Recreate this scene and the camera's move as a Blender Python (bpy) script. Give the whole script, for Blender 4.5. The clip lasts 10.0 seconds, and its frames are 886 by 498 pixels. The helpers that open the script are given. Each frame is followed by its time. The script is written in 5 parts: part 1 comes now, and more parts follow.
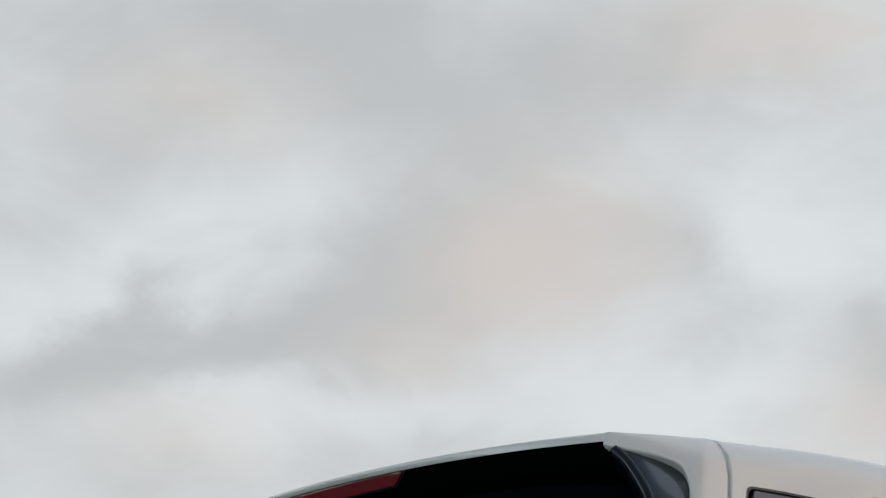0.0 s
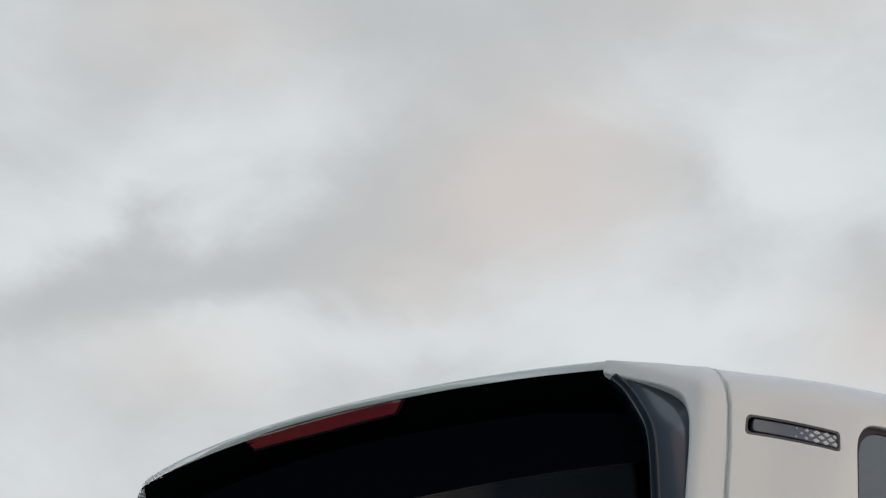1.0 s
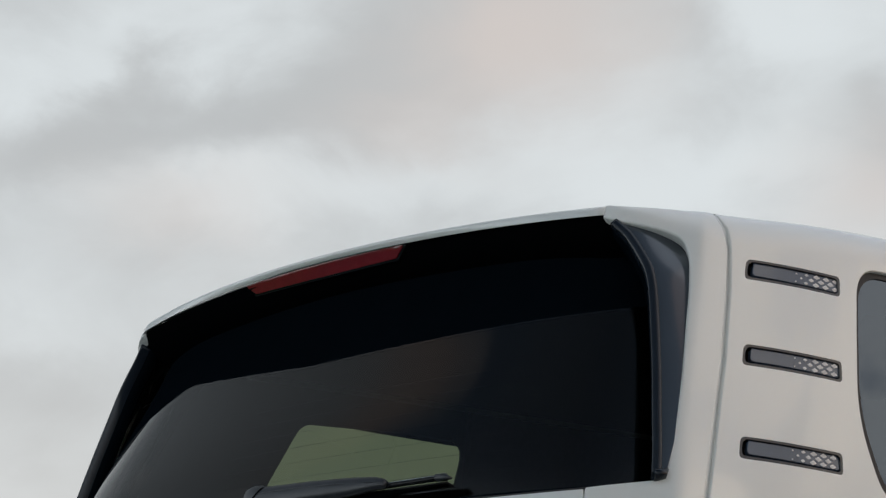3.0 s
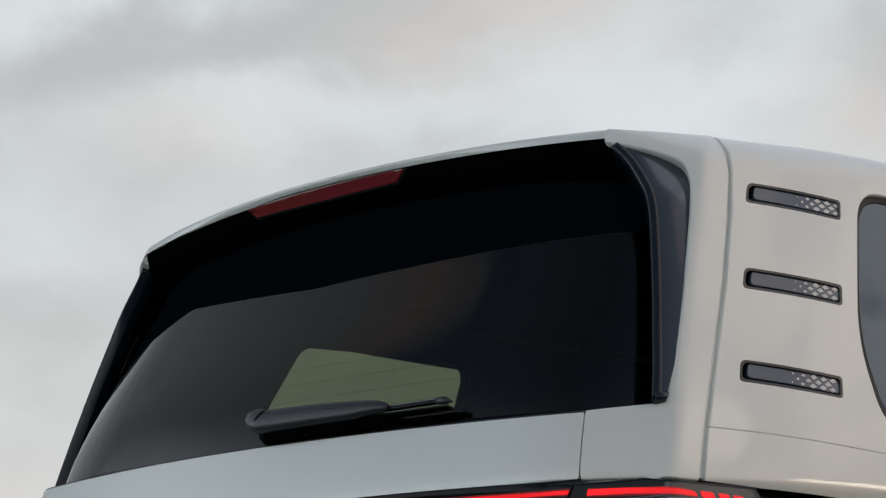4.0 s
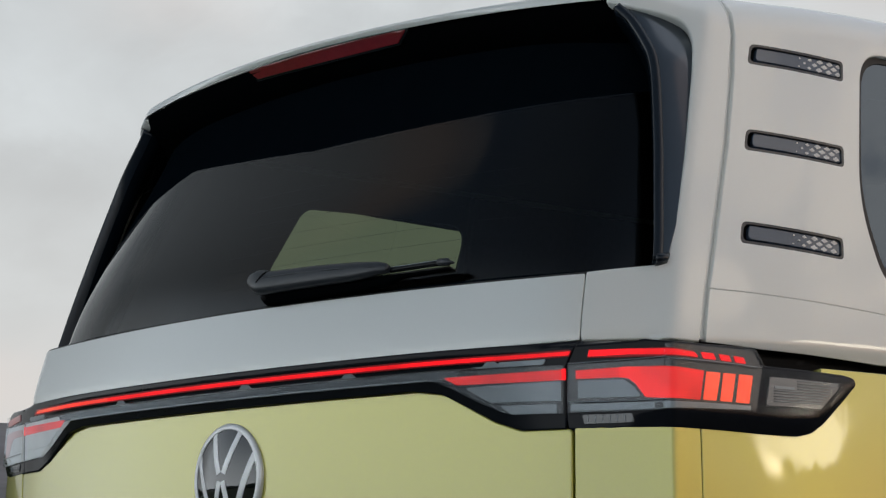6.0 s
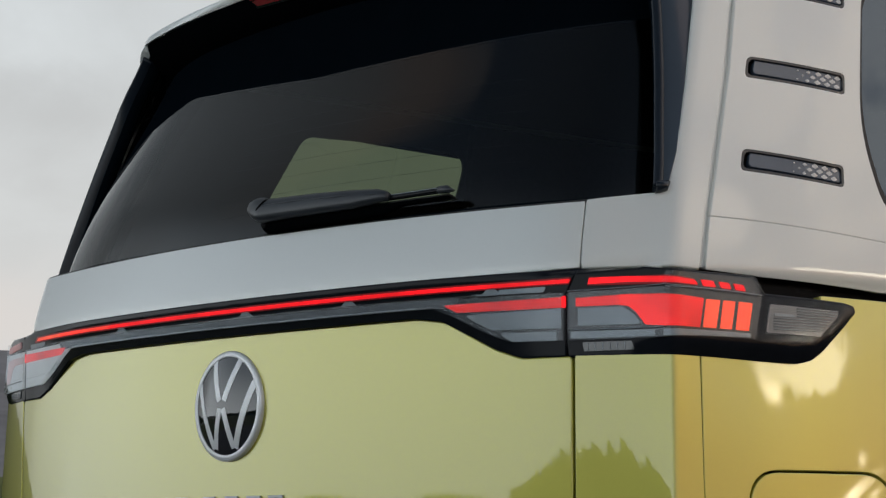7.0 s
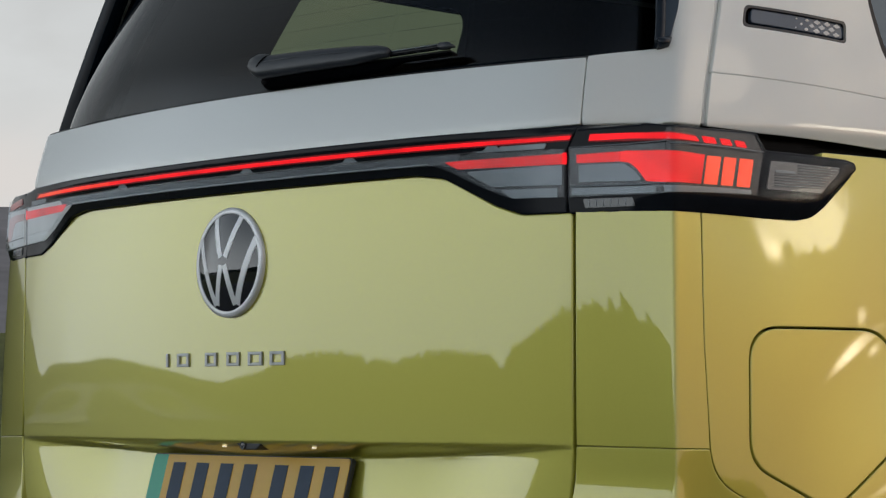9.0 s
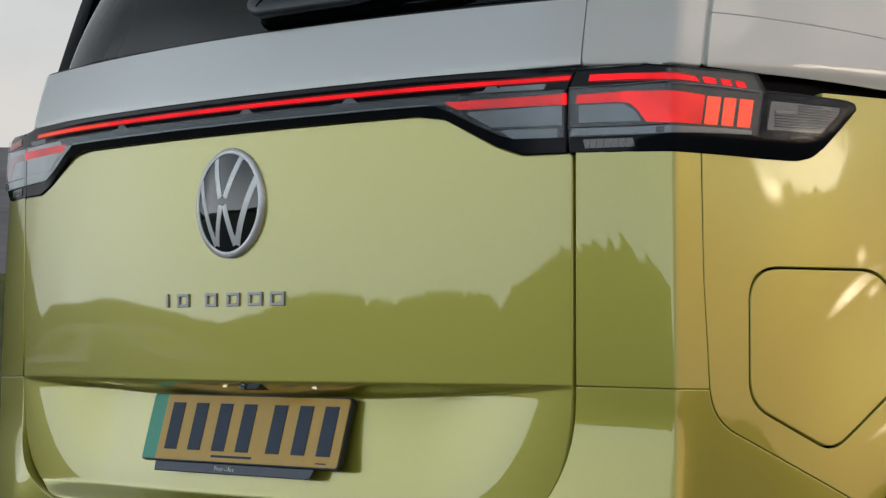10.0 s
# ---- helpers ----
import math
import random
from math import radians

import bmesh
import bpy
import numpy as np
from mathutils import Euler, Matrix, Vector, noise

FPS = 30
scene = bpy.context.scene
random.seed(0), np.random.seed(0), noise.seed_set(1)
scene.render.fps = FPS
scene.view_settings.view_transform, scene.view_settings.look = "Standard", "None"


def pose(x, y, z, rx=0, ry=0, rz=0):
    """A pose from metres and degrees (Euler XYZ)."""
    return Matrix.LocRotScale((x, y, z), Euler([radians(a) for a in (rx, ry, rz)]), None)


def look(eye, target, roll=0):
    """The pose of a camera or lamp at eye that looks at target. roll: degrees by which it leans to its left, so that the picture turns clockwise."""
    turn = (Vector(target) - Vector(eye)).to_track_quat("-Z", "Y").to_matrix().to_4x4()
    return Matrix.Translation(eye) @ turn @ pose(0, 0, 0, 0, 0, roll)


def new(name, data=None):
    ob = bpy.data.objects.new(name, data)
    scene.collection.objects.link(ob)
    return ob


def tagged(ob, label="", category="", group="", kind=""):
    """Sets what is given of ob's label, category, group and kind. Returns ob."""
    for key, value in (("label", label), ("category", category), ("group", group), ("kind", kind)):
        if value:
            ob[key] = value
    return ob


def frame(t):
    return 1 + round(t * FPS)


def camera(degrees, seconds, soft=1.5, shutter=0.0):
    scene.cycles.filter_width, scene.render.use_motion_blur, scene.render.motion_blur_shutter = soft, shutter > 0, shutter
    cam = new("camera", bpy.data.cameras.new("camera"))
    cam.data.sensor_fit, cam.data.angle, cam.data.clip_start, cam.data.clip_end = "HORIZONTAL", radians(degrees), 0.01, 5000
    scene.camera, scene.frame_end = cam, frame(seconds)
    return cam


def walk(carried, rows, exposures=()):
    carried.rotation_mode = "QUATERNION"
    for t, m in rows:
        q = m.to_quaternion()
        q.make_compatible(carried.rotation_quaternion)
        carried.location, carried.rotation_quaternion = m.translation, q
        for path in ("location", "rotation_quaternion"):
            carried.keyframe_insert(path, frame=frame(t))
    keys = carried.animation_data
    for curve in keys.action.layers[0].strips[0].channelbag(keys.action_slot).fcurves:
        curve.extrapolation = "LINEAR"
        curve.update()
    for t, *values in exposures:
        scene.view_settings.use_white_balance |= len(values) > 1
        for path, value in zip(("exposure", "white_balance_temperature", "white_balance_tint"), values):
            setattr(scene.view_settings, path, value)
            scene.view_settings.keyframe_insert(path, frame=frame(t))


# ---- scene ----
EYE = (3.197, -2.570, 0.916)
cam = camera(20.23, 10.0, soft=1.3)
walk(cam, [
    (0.0, pose(*EYE, 108.718, 0, 48.449)),
    (0.5, pose(*EYE, 107.966, 0, 48.450)),
    (1.0, pose(*EYE, 107.069, 0, 48.455)),
    (1.5, pose(*EYE, 106.180, 0, 48.456)),
    (2.0, pose(*EYE, 105.249, 0, 48.457)),
    (2.5, pose(*EYE, 104.371, 0, 48.461)),
    (4.0, pose(*EYE, 101.739, 0, 48.486)),
    (4.5, pose(*EYE, 100.845, 0, 48.494)),
    (5.0, pose(*EYE, 99.971, 0, 48.504)),
    (6.5, pose(*EYE, 97.775, 0, 48.521)),
    (7.0, pose(*EYE, 96.877, 0, 48.522)),
    (7.5, pose(*EYE, 96.070, 0, 48.532)),
    (8.0, pose(*EYE, 95.200, 0, 48.534)),
    (8.5, pose(*EYE, 94.397, 0, 48.538)),
    (9.0, pose(*EYE, 93.570, 0, 48.541)),
    (9.5, pose(*EYE, 92.900, 0, 48.536)),
    (10.0, pose(*EYE, 92.197, 0, 48.539)),
])

# ---- light ----
SUN_AZ = -55.0      # degrees from +Y towards -X
SUN_EL = 11.0
sun_dir = Vector((-math.sin(radians(SUN_AZ)) * math.cos(radians(SUN_EL)),
                  math.cos(radians(SUN_AZ)) * math.cos(radians(SUN_EL)), math.sin(radians(SUN_EL))))
sun = new("sun", bpy.data.lights.new("sun", "SUN"))
sun.data.energy, sun.data.angle, sun.data.color = 0.52, radians(100), (1.0, 0.69, 0.54)
sun.matrix_world = look(sun_dir * 50, (0, 0, 0))

world = bpy.data.worlds.new("sky")
scene.world = world
world.use_nodes = True
wn, wl = world.node_tree.nodes, world.node_tree.links
wn.clear()


def wnode(kind, **values):
    n = wn.new(kind)
    for key, value in values.items():
        if key in n.inputs:
            n.inputs[key].default_value = value
    return n


def wmath(op, a, b=None, c=None, clamp=False):
    n = wn.new("ShaderNodeMath")
    n.operation, n.use_clamp = op, clamp
    for i, v in enumerate((a, b, c)):
        if v is None:
            continue
        if isinstance(v, (int, float)):
            n.inputs[i].default_value = v
        else:
            wl.new(v, n.inputs[i])
    return n.outputs[0]


def wmix(fac, a, b):
    n = wn.new("ShaderNodeMix")
    n.data_type = "RGBA"
    for sock, v in ((n.inputs[0], fac), (n.inputs[6], a), (n.inputs[7], b)):
        if isinstance(v, (int, float, tuple)):
            sock.default_value = v
        else:
            wl.new(v, sock)
    return n.outputs[2]


def wsmooth(x, lo, hi):
    n = wn.new("ShaderNodeMapRange")
    n.interpolation_type = "SMOOTHSTEP"
    wl.new(x, n.inputs[0])
    n.inputs[1].default_value, n.inputs[2].default_value = lo, hi
    return n.outputs[0]


def wdot(vec, d):
    n = wn.new("ShaderNodeVectorMath")
    n.operation = "DOT_PRODUCT"
    wl.new(vec, n.inputs[0])
    n.inputs[1].default_value = d
    return n.outputs["Value"]


def aim(az, el):
    a, b = radians(az), radians(el)
    return (-math.sin(a) * math.cos(b), math.cos(a) * math.cos(b), math.sin(b))


coords = wn.new("ShaderNodeTexCoord")
way = coords.outputs["Generated"]
sep = wn.new("ShaderNodeSeparateXYZ")
wl.new(way, sep.inputs[0])
up = sep.outputs[2]
sky = wn.new("ShaderNodeTexSky")
sky.sky_type, sky.sun_disc = "NISHITA", False
sky.sun_elevation, sky.sun_rotation = radians(SUN_EL), radians(-SUN_AZ)
clear = wn.new("ShaderNodeVectorMath")
clear.operation = "SCALE"
wl.new(sky.outputs[0], clear.inputs[0])
clear.inputs["Scale"].default_value = 0.075

# a cloud layer: broad soft masses, finer billows in them
stretch = wn.new("ShaderNodeMapping")
stretch.inputs["Scale"].default_value = (1.0, 1.0, 1.6)
stretch.inputs["Location"].default_value = (0.31, 0.12, 0.55)
wl.new(way, stretch.inputs["Vector"])
broad = wnode("ShaderNodeTexNoise", Scale=5.0, Detail=2.0, Roughness=0.45, Distortion=0.2)
fine = wnode("ShaderNodeTexNoise", Scale=14.0, Detail=6.0, Roughness=0.56, Distortion=0.3)
for n in (broad, fine):
    wl.new(stretch.outputs[0], n.inputs["Vector"])
mass = wmath("ADD", wmath("MULTIPLY", broad.outputs[0], 0.62), wmath("MULTIPLY", fine.outputs[0], 0.38))


def vec(op, a, b):
    n = wn.new("ShaderNodeVectorMath")
    n.operation = op
    for i, v in enumerate((a, b)):
        if isinstance(v, tuple):
            n.inputs[i].default_value = v
        else:
            wl.new(v, n.inputs[i])
    return n.outputs[0]


# the cloud banks over the van: azimuth, elevation, half length, half height, tilt (degrees), strength
wander = vec("MULTIPLY", vec("SUBTRACT", fine.outputs["Color"], (0.5, 0.5, 0.5)), (0.06, 0.06, 0.06))
wander = vec("ADD", way, wander)


calm = vec("ADD", way, vec("MULTIPLY", vec("SUBTRACT", fine.outputs["Color"], (0.5, 0.5, 0.5)), (0.05, 0.05, 0.006)))


ragged = vec("ADD", way, vec("MULTIPLY", vec("SUBTRACT", fine.outputs["Color"], (0.5, 0.5, 0.5)), (0.08, 0.08, 0.05)))


def banks(rows, base=wander):
    total = None
    for az, el, long_, tall_, tilt, power in rows:
        c, a, e2 = aim(az, el), radians(az), radians(el)
        right = Vector((math.cos(a), math.sin(a), 0))
        high = Vector((math.sin(a) * math.sin(e2), -math.cos(a) * math.sin(e2), math.cos(e2)))
        t = radians(tilt)
        u, v = right * math.cos(t) + high * math.sin(t), high * math.cos(t) - right * math.sin(t)
        d = vec("SUBTRACT", base, c)
        du = wdot(d, tuple(u / math.radians(long_)))
        dv = wdot(d, tuple(v / math.radians(tall_)))
        q = wmath("ADD", wmath("MULTIPLY", du, du), wmath("MULTIPLY", dv, dv))
        g = wmath("MULTIPLY", wmath("EXPONENT", wmath("MULTIPLY", q, -0.8)), power)
        total = g if total is None else wmath("ADD", total, g)
    return total


bank = banks(((56.9, 16.0, 2.7, 1.1, 12, -0.90), (53.0, 16.9, 3.7, 1.0, 12, -1.00), (49.2, 18.0, 3.3, 1.3, 20, -1.00), (46.4, 18.7, 2.0, 1.3, 30, -0.60), (42.2, 18.4, 1.6, 0.9, -15, -1.00),
              (42.8, 16.9, 1.7, 0.9, 20, -0.40), (38.0, 16.3, 1.0, 1.7, 0, -1.00), (43.9, 22.5, 2.6, 0.9, -5, -0.70), (47.5, 21.5, 3.5, 0.9, -10, -0.40), (56.9, 22.5, 3.7, 1.7, 10, -0.60),
              (50.6, 23.9, 2.8, 0.6, 0, -0.50), (55.2, 13.8, 1.6, 0.7, 10, -0.45), (58.0, 15.2, 1.1, 0.9, 0, -0.70)))
bank = wmath("ADD", bank, banks(((55.4, 18.5, 3.3, 0.7, 25, 0.90), (57.9, 17.9, 1.4, 0.9, 0, 0.60), (50.6, 20.6, 2.8, 1.0, 10, 0.30), (38.9, 19.2, 2.0, 1.6, 0, 0.70), (50.5, 14.9, 4.7, 0.7, 5, 0.90),
                                 (45.1, 15.4, 3.1, 0.9, 0, 0.70), (53.5, 14.6, 1.1, 0.9, 0, 0.50), (41.1, 15.0, 2.3, 0.7, 0, 0.60), (38.1, 22.0, 1.4, 1.7, 0, 0.40), (44.8, 19.9, 1.0, 0.6, 0, 0.40),
                                 (58.0, 12.5, 2.0, 1.4, 30, 0.5), (58.5, 9.6, 1.6, 0.9, 10, -0.7), (58.5, 11.3, 2.6, 0.6, 10, 0.4), (58.5, 7.2, 2.0, 1.0, 0, -0.6))))
rosy = banks(((46.4, 18.4, 2.4, 1.8, 20, 1.00), (54.4, 21.8, 2.1, 1.1, 0, 0.50), (40.1, 23.3, 3.1, 1.1, 0, 0.80), (38.3, 14.4, 1.8, 1.3, 0, 0.70), (54.5, 14.3, 2.1, 1.0, 0, 0.50),
              (49.9, 16.4, 1.7, 0.9, 0, 0.40), (58.6, 5.0, 3.5, 0.9, 0, 1.0)))
shade = wmath("MULTIPLY_ADD", bank, 0.125, wmath("MULTIPLY_ADD", mass, 0.80, 0.10))
light = wsmooth(shade, 0.30, 0.68)
cloud = wmix(light, (0.505, 0.525, 0.535, 1), (0.71, 0.755, 0.775, 1))
cloud = wmix(wmath("MINIMUM", wmath("MULTIPLY", rosy, 0.8), 0.85), cloud, (0.66, 0.60, 0.57, 1))
low = wmath("SUBTRACT", 1.0, wsmooth(up, 0.06, 0.26))
cloud = wmix(wmath("MULTIPLY", low, 0.45), cloud, (0.80, 0.785, 0.75, 1))
sunward = wsmooth(wdot(way, aim(SUN_AZ, 20)), -0.2, 0.3)
cloud = wmix(wmath("MULTIPLY", wmath("MULTIPLY", wsmooth(up, 0.415, 0.52), 0.5), sunward), cloud, (0.44, 0.53, 0.70, 1))
toward = wmath("MAXIMUM", wdot(way, tuple(sun_dir)), 0.0)
glow = wmath("MULTIPLY", wmath("POWER", toward, 3.0), wmath("SUBTRACT", 1.0, wsmooth(up, 0.10, 0.28)))
near = banks(((-59.0, 13.4, 4.5, 1.3, 0, 0.8), (-50.0, 12.2, 5.0, 1.25, 4, 1.7), (-60.3, 11.9, 1.5, 0.8, 0, 0.9), (-53.5, 9.5, 5.0, 1.5, 4, -0.9), (-70.0, 10.5, 4.5, 3.0, 0, -0.7)), ragged)
near = wsmooth(wmath("ADD", near, wmath("MULTIPLY", wmath("SUBTRACT", fine.outputs[0], 0.5), 0.7)), 0.22, 0.80)
spark = wmath("ADD", banks(((-60.3, 11.9, 1.2, 0.45, 10, 0.8),), calm), banks(((-44.6, 5.56, 2.7, 0.20, -10, 0.9), (-42.2, 7.05, 0.45, 0.28, 0, 0.45)), way))
cloud = wmix(wmath("MULTIPLY", glow, 0.78), cloud, (1.0, 0.46, 0.13, 1))
cloud = wmix(near, cloud, (5.6, 4.9, 3.8, 1))
bright_edge = wsmooth(banks(((-73.0, 25.5, 5.5, 3.6, -10, 1.0),), ragged), 0.42, 0.62)
cloud = wmix(wmath("MULTIPLY", bright_edge, 0.8), cloud, (1.9, 1.72, 1.5, 1))
cloud = wmix(wmath("MAXIMUM", spark, 0.0), cloud, (14.0, 11.5, 8.0, 1))
lit = wmath("MULTIPLY", wsmooth(wdot(way, aim(SUN_AZ, 20)), 0.80, 0.97), wsmooth(mass, 0.49, 0.56))
cloud = wmix(wmath("MULTIPLY", lit, wmath("MULTIPLY", wsmooth(up, 0.17, 0.26), 0.45)), cloud, (1.7, 1.5, 1.25, 1))
# away from the view and the sun the sky is clearer: pale and bright low down, deep blue higher up
level = wmath("POWER", wmath("MAXIMUM", wmath("SUBTRACT", 1.0, wmath("MULTIPLY", up, up)), 0.01), 0.5)
turned = wmath("ADD", wmath("DIVIDE", wdot(way, aim(155, 0)), level), wmath("MULTIPLY", wmath("SUBTRACT", mass, 0.5), 0.22))
veer = wmath("ADD", wmath("DIVIDE", wdot(way, aim(200, 0)), level), wmath("MULTIPLY", wmath("SUBTRACT", mass, 0.5), 0.22))
back_low, back_high = wsmooth(turned, 0.52, 0.76), wsmooth(veer, 0.04, 0.17)
back = wmath("ADD", back_low, wmath("MULTIPLY", wsmooth(up, 0.40, 0.52), wmath("SUBTRACT", back_high, back_low)))
tall_cloud = banks(((84.0, 30.0, 24.0, 22.0, 0, 1.0), (104.0, 42.0, 14.0, 12.0, 0, 1.2)))
tall_cloud = wmath("MULTIPLY", tall_cloud, wsmooth(wmath("DIVIDE", wdot(way, aim(100, 0)), level), 0.80, 0.93))
cloud = wmix(wmath("MINIMUM", wmath("MULTIPLY", tall_cloud, wmath("MULTIPLY_ADD", mass, 1.0, 0.42)), 1.0), cloud, (0.235, 0.265, 0.29, 1))
rim = banks(((113.5, 45.0, 3.5, 8.0, 0, 0.5),))
cloud = wmix(rim, cloud, (0.34, 0.25, 0.21, 1))
band = wmath("POWER", wmath("SUBTRACT", 1.0, wsmooth(up, -0.05, 0.75)), 1.35)
open_sky = wmix(band, clear.outputs[0], (1.81, 1.94, 2.03, 1))
final = wmix(wmath("MULTIPLY", back, 0.92), cloud, open_sky)
bg = wn.new("ShaderNodeBackground")
wl.new(final, bg.inputs[0])
bg.inputs[1].default_value = 1.0
out = wn.new("ShaderNodeOutputWorld")
wl.new(bg.outputs[0], out.inputs[0])

# ---- materials ----


def material(name, color, rough=0.5, metal=0.0, coat=0.0, spec=0.5, vary=0.0, size=20.0, bump=0.0, bump_size=200.0,
             rough_vary=0.0, emit=None, power=0.0, coat_rough=0.03):
    m = bpy.data.materials.new(name)
    m.use_nodes = True
    nt = m.node_tree
    p = nt.nodes["Principled BSDF"]
    p.inputs["Base Color"].default_value = (*color, 1)
    p.inputs["Roughness"].default_value = rough
    p.inputs["Metallic"].default_value = metal
    p.inputs["Coat Weight"].default_value = coat
    p.inputs["Coat Roughness"].default_value = coat_rough
    p.inputs["Coat IOR"].default_value = 1.70
    p.inputs["Specular IOR Level"].default_value = spec
    tc = nt.nodes.new("ShaderNodeTexCoord")

    def tex(scale, detail):
        n = nt.nodes.new("ShaderNodeTexNoise")
        n.inputs["Scale"].default_value, n.inputs["Detail"].default_value = scale, detail
        nt.links.new(tc.outputs["Object"], n.inputs["Vector"])
        return n
    if vary:
        big, small = tex(size, 3), tex(size * 9, 4)
        add = nt.nodes.new("ShaderNodeMath")
        add.operation = "MULTIPLY_ADD"
        nt.links.new(small.outputs[0], add.inputs[0])
        add.inputs[1].default_value = 0.5
        nt.links.new(big.outputs[0], add.inputs[2])
        ramp = nt.nodes.new("ShaderNodeMapRange")
        nt.links.new(add.outputs[0], ramp.inputs[0])
        ramp.inputs[1].default_value, ramp.inputs[2].default_value = 0.45, 1.05
        ramp.inputs[3].default_value, ramp.inputs[4].default_value = 1 - vary, 1 + vary
        scale = nt.nodes.new("ShaderNodeVectorMath")
        scale.operation = "SCALE"
        scale.inputs[0].default_value = color
        nt.links.new(ramp.outputs[0], scale.inputs["Scale"])
        nt.links.new(scale.outputs[0], p.inputs["Base Color"])
    if rough_vary:
        r = tex(size * 2, 5)
        ramp = nt.nodes.new("ShaderNodeMapRange")
        nt.links.new(r.outputs[0], ramp.inputs[0])
        ramp.inputs[1].default_value, ramp.inputs[2].default_value = 0.3, 0.7
        ramp.inputs[3].default_value, ramp.inputs[4].default_value = max(rough - rough_vary, 0), rough + rough_vary
        nt.links.new(ramp.outputs[0], p.inputs["Roughness"])
    if bump:
        b = nt.nodes.new("ShaderNodeBump")
        b.inputs["Strength"].default_value, b.inputs["Distance"].default_value = bump, 0.001
        nt.links.new(tex(bump_size, 4).outputs[0], b.inputs["Height"])
        nt.links.new(b.outputs[0], p.inputs["Normal"])
    if emit:
        p.inputs["Emission Color"].default_value = (*emit, 1)
        ramp = nt.nodes.new("ShaderNodeMapRange")
        nt.links.new(tex(14, 2).outputs[0], ramp.inputs[0])
        ramp.inputs[1].default_value, ramp.inputs[2].default_value = 0.3, 0.7
        ramp.inputs[3].default_value, ramp.inputs[4].default_value = power * 0.6, power * 1.25
        nt.links.new(ramp.outputs[0], p.inputs["Emission Strength"])
    return m


def pane(name, tint, gloss_tint=(1, 1, 1), ior=1.5, haze=0.0):
    """Clear or tinted sheet: what lies behind shows through the tint, with a glossy front."""
    m = bpy.data.materials.new(name)
    m.use_nodes = True
    nt = m.node_tree
    nt.nodes.clear()
    tr, gl = nt.nodes.new("ShaderNodeBsdfTransparent"), nt.nodes.new("ShaderNodeBsdfGlossy")
    tr.inputs[0].default_value = (*tint, 1)
    gl.inputs["Color"].default_value = (*gloss_tint, 1)
    gl.inputs["Roughness"].default_value = 0.02
    # gloss rises towards grazing angles
    lw, rise, gloss = nt.nodes.new("ShaderNodeLayerWeight"), nt.nodes.new("ShaderNodeMath"), nt.nodes.new("ShaderNodeMath")
    lw.inputs[0].default_value = 0.5
    rise.operation, gloss.operation = "POWER", "MULTIPLY_ADD"
    nt.links.new(lw.outputs["Facing"], rise.inputs[0])
    rise.inputs[1].default_value = 5.0
    f0 = ((ior - 1) / (ior + 1)) ** 2
    nt.links.new(rise.outputs[0], gloss.inputs[0])
    gloss.inputs[1].default_value, gloss.inputs[2].default_value = 1 - f0, f0
    mix, o = nt.nodes.new("ShaderNodeMixShader"), nt.nodes.new("ShaderNodeOutputMaterial")
    nt.links.new(gloss.outputs[0], mix.inputs[0])
    nt.links.new(tr.outputs[0], mix.inputs[1])
    nt.links.new(gl.outputs[0], mix.inputs[2])
    last = mix
    if haze:
        di, mix2 = nt.nodes.new("ShaderNodeBsdfDiffuse"), nt.nodes.new("ShaderNodeMixShader")
        di.inputs[0].default_value = (0.55, 0.6, 0.62, 1)
        mix2.inputs[0].default_value = haze
        nt.links.new(mix.outputs[0], mix2.inputs[1])
        nt.links.new(di.outputs[0], mix2.inputs[2])
        last = mix2
    nt.links.new(last.outputs[0], o.inputs[0])
    return m


LIME = material("lime_yellow_metallic_paint", (0.492, 0.467, 0.074), rough=0.32, metal=0.42, coat=1.0, vary=0.05, size=900, coat_rough=0.022)
WHITE = material("white_paint", (0.79, 0.822, 0.805), rough=0.4, coat=1.0, vary=0.015, size=600, coat_rough=0.015)
GLOSSBLACK = material("gloss_black_plastic", (0.008, 0.009, 0.011), rough=0.12, spec=0.2, vary=0.1, size=30, rough_vary=0.03)
MATTBLACK = material("matt_black", (0.002, 0.0025, 0.003), rough=0.6, spec=0.0, vary=0.1, size=30)
VENTGREY = material("blue_grey_gloss_plastic", (0.055, 0.082, 0.125), rough=0.2, coat=0.3, vary=0.08, size=20)
VENTRIM = material("dark_vent_rim", (0.006, 0.008, 0.012), rough=0.15, coat=0.15, vary=0.1, size=30)
REDHOT = material("hot_red_lamp_diffuser", (0.4, 0.03, 0.02), rough=0.3, spec=0.3, emit=(1.0, 0.095, 0.042), power=0.95)
REDWARM = material("warm_red_lamp_diffuser", (0.35, 0.015, 0.012), rough=0.3, spec=0.3, emit=(1.0, 0.045, 0.026), power=0.95)
SATINBLACK = material("satin_black_plastic", (0.022, 0.027, 0.034), rough=0.38, vary=0.15, size=40, rough_vary=0.06)
BLADEGREY = material("dark_grey_gloss_trim", (0.034, 0.048, 0.064), rough=0.28, metal=0.3, coat=1.0, vary=0.06, size=12, coat_rough=0.10)
DARKMIRROR = material("black_mirror_glass", (0.006, 0.008, 0.012), rough=0.03, spec=1.0, vary=0.1, size=20)
BADGEGREY = material("satin_badge_metal", (0.38, 0.39, 0.39), rough=0.35, metal=0.8, vary=0.04, size=60)
DULLBLACK = material("dull_black_glass", (0.0022, 0.0040, 0.0062), rough=0.3, spec=0.0, vary=0.1, size=20)
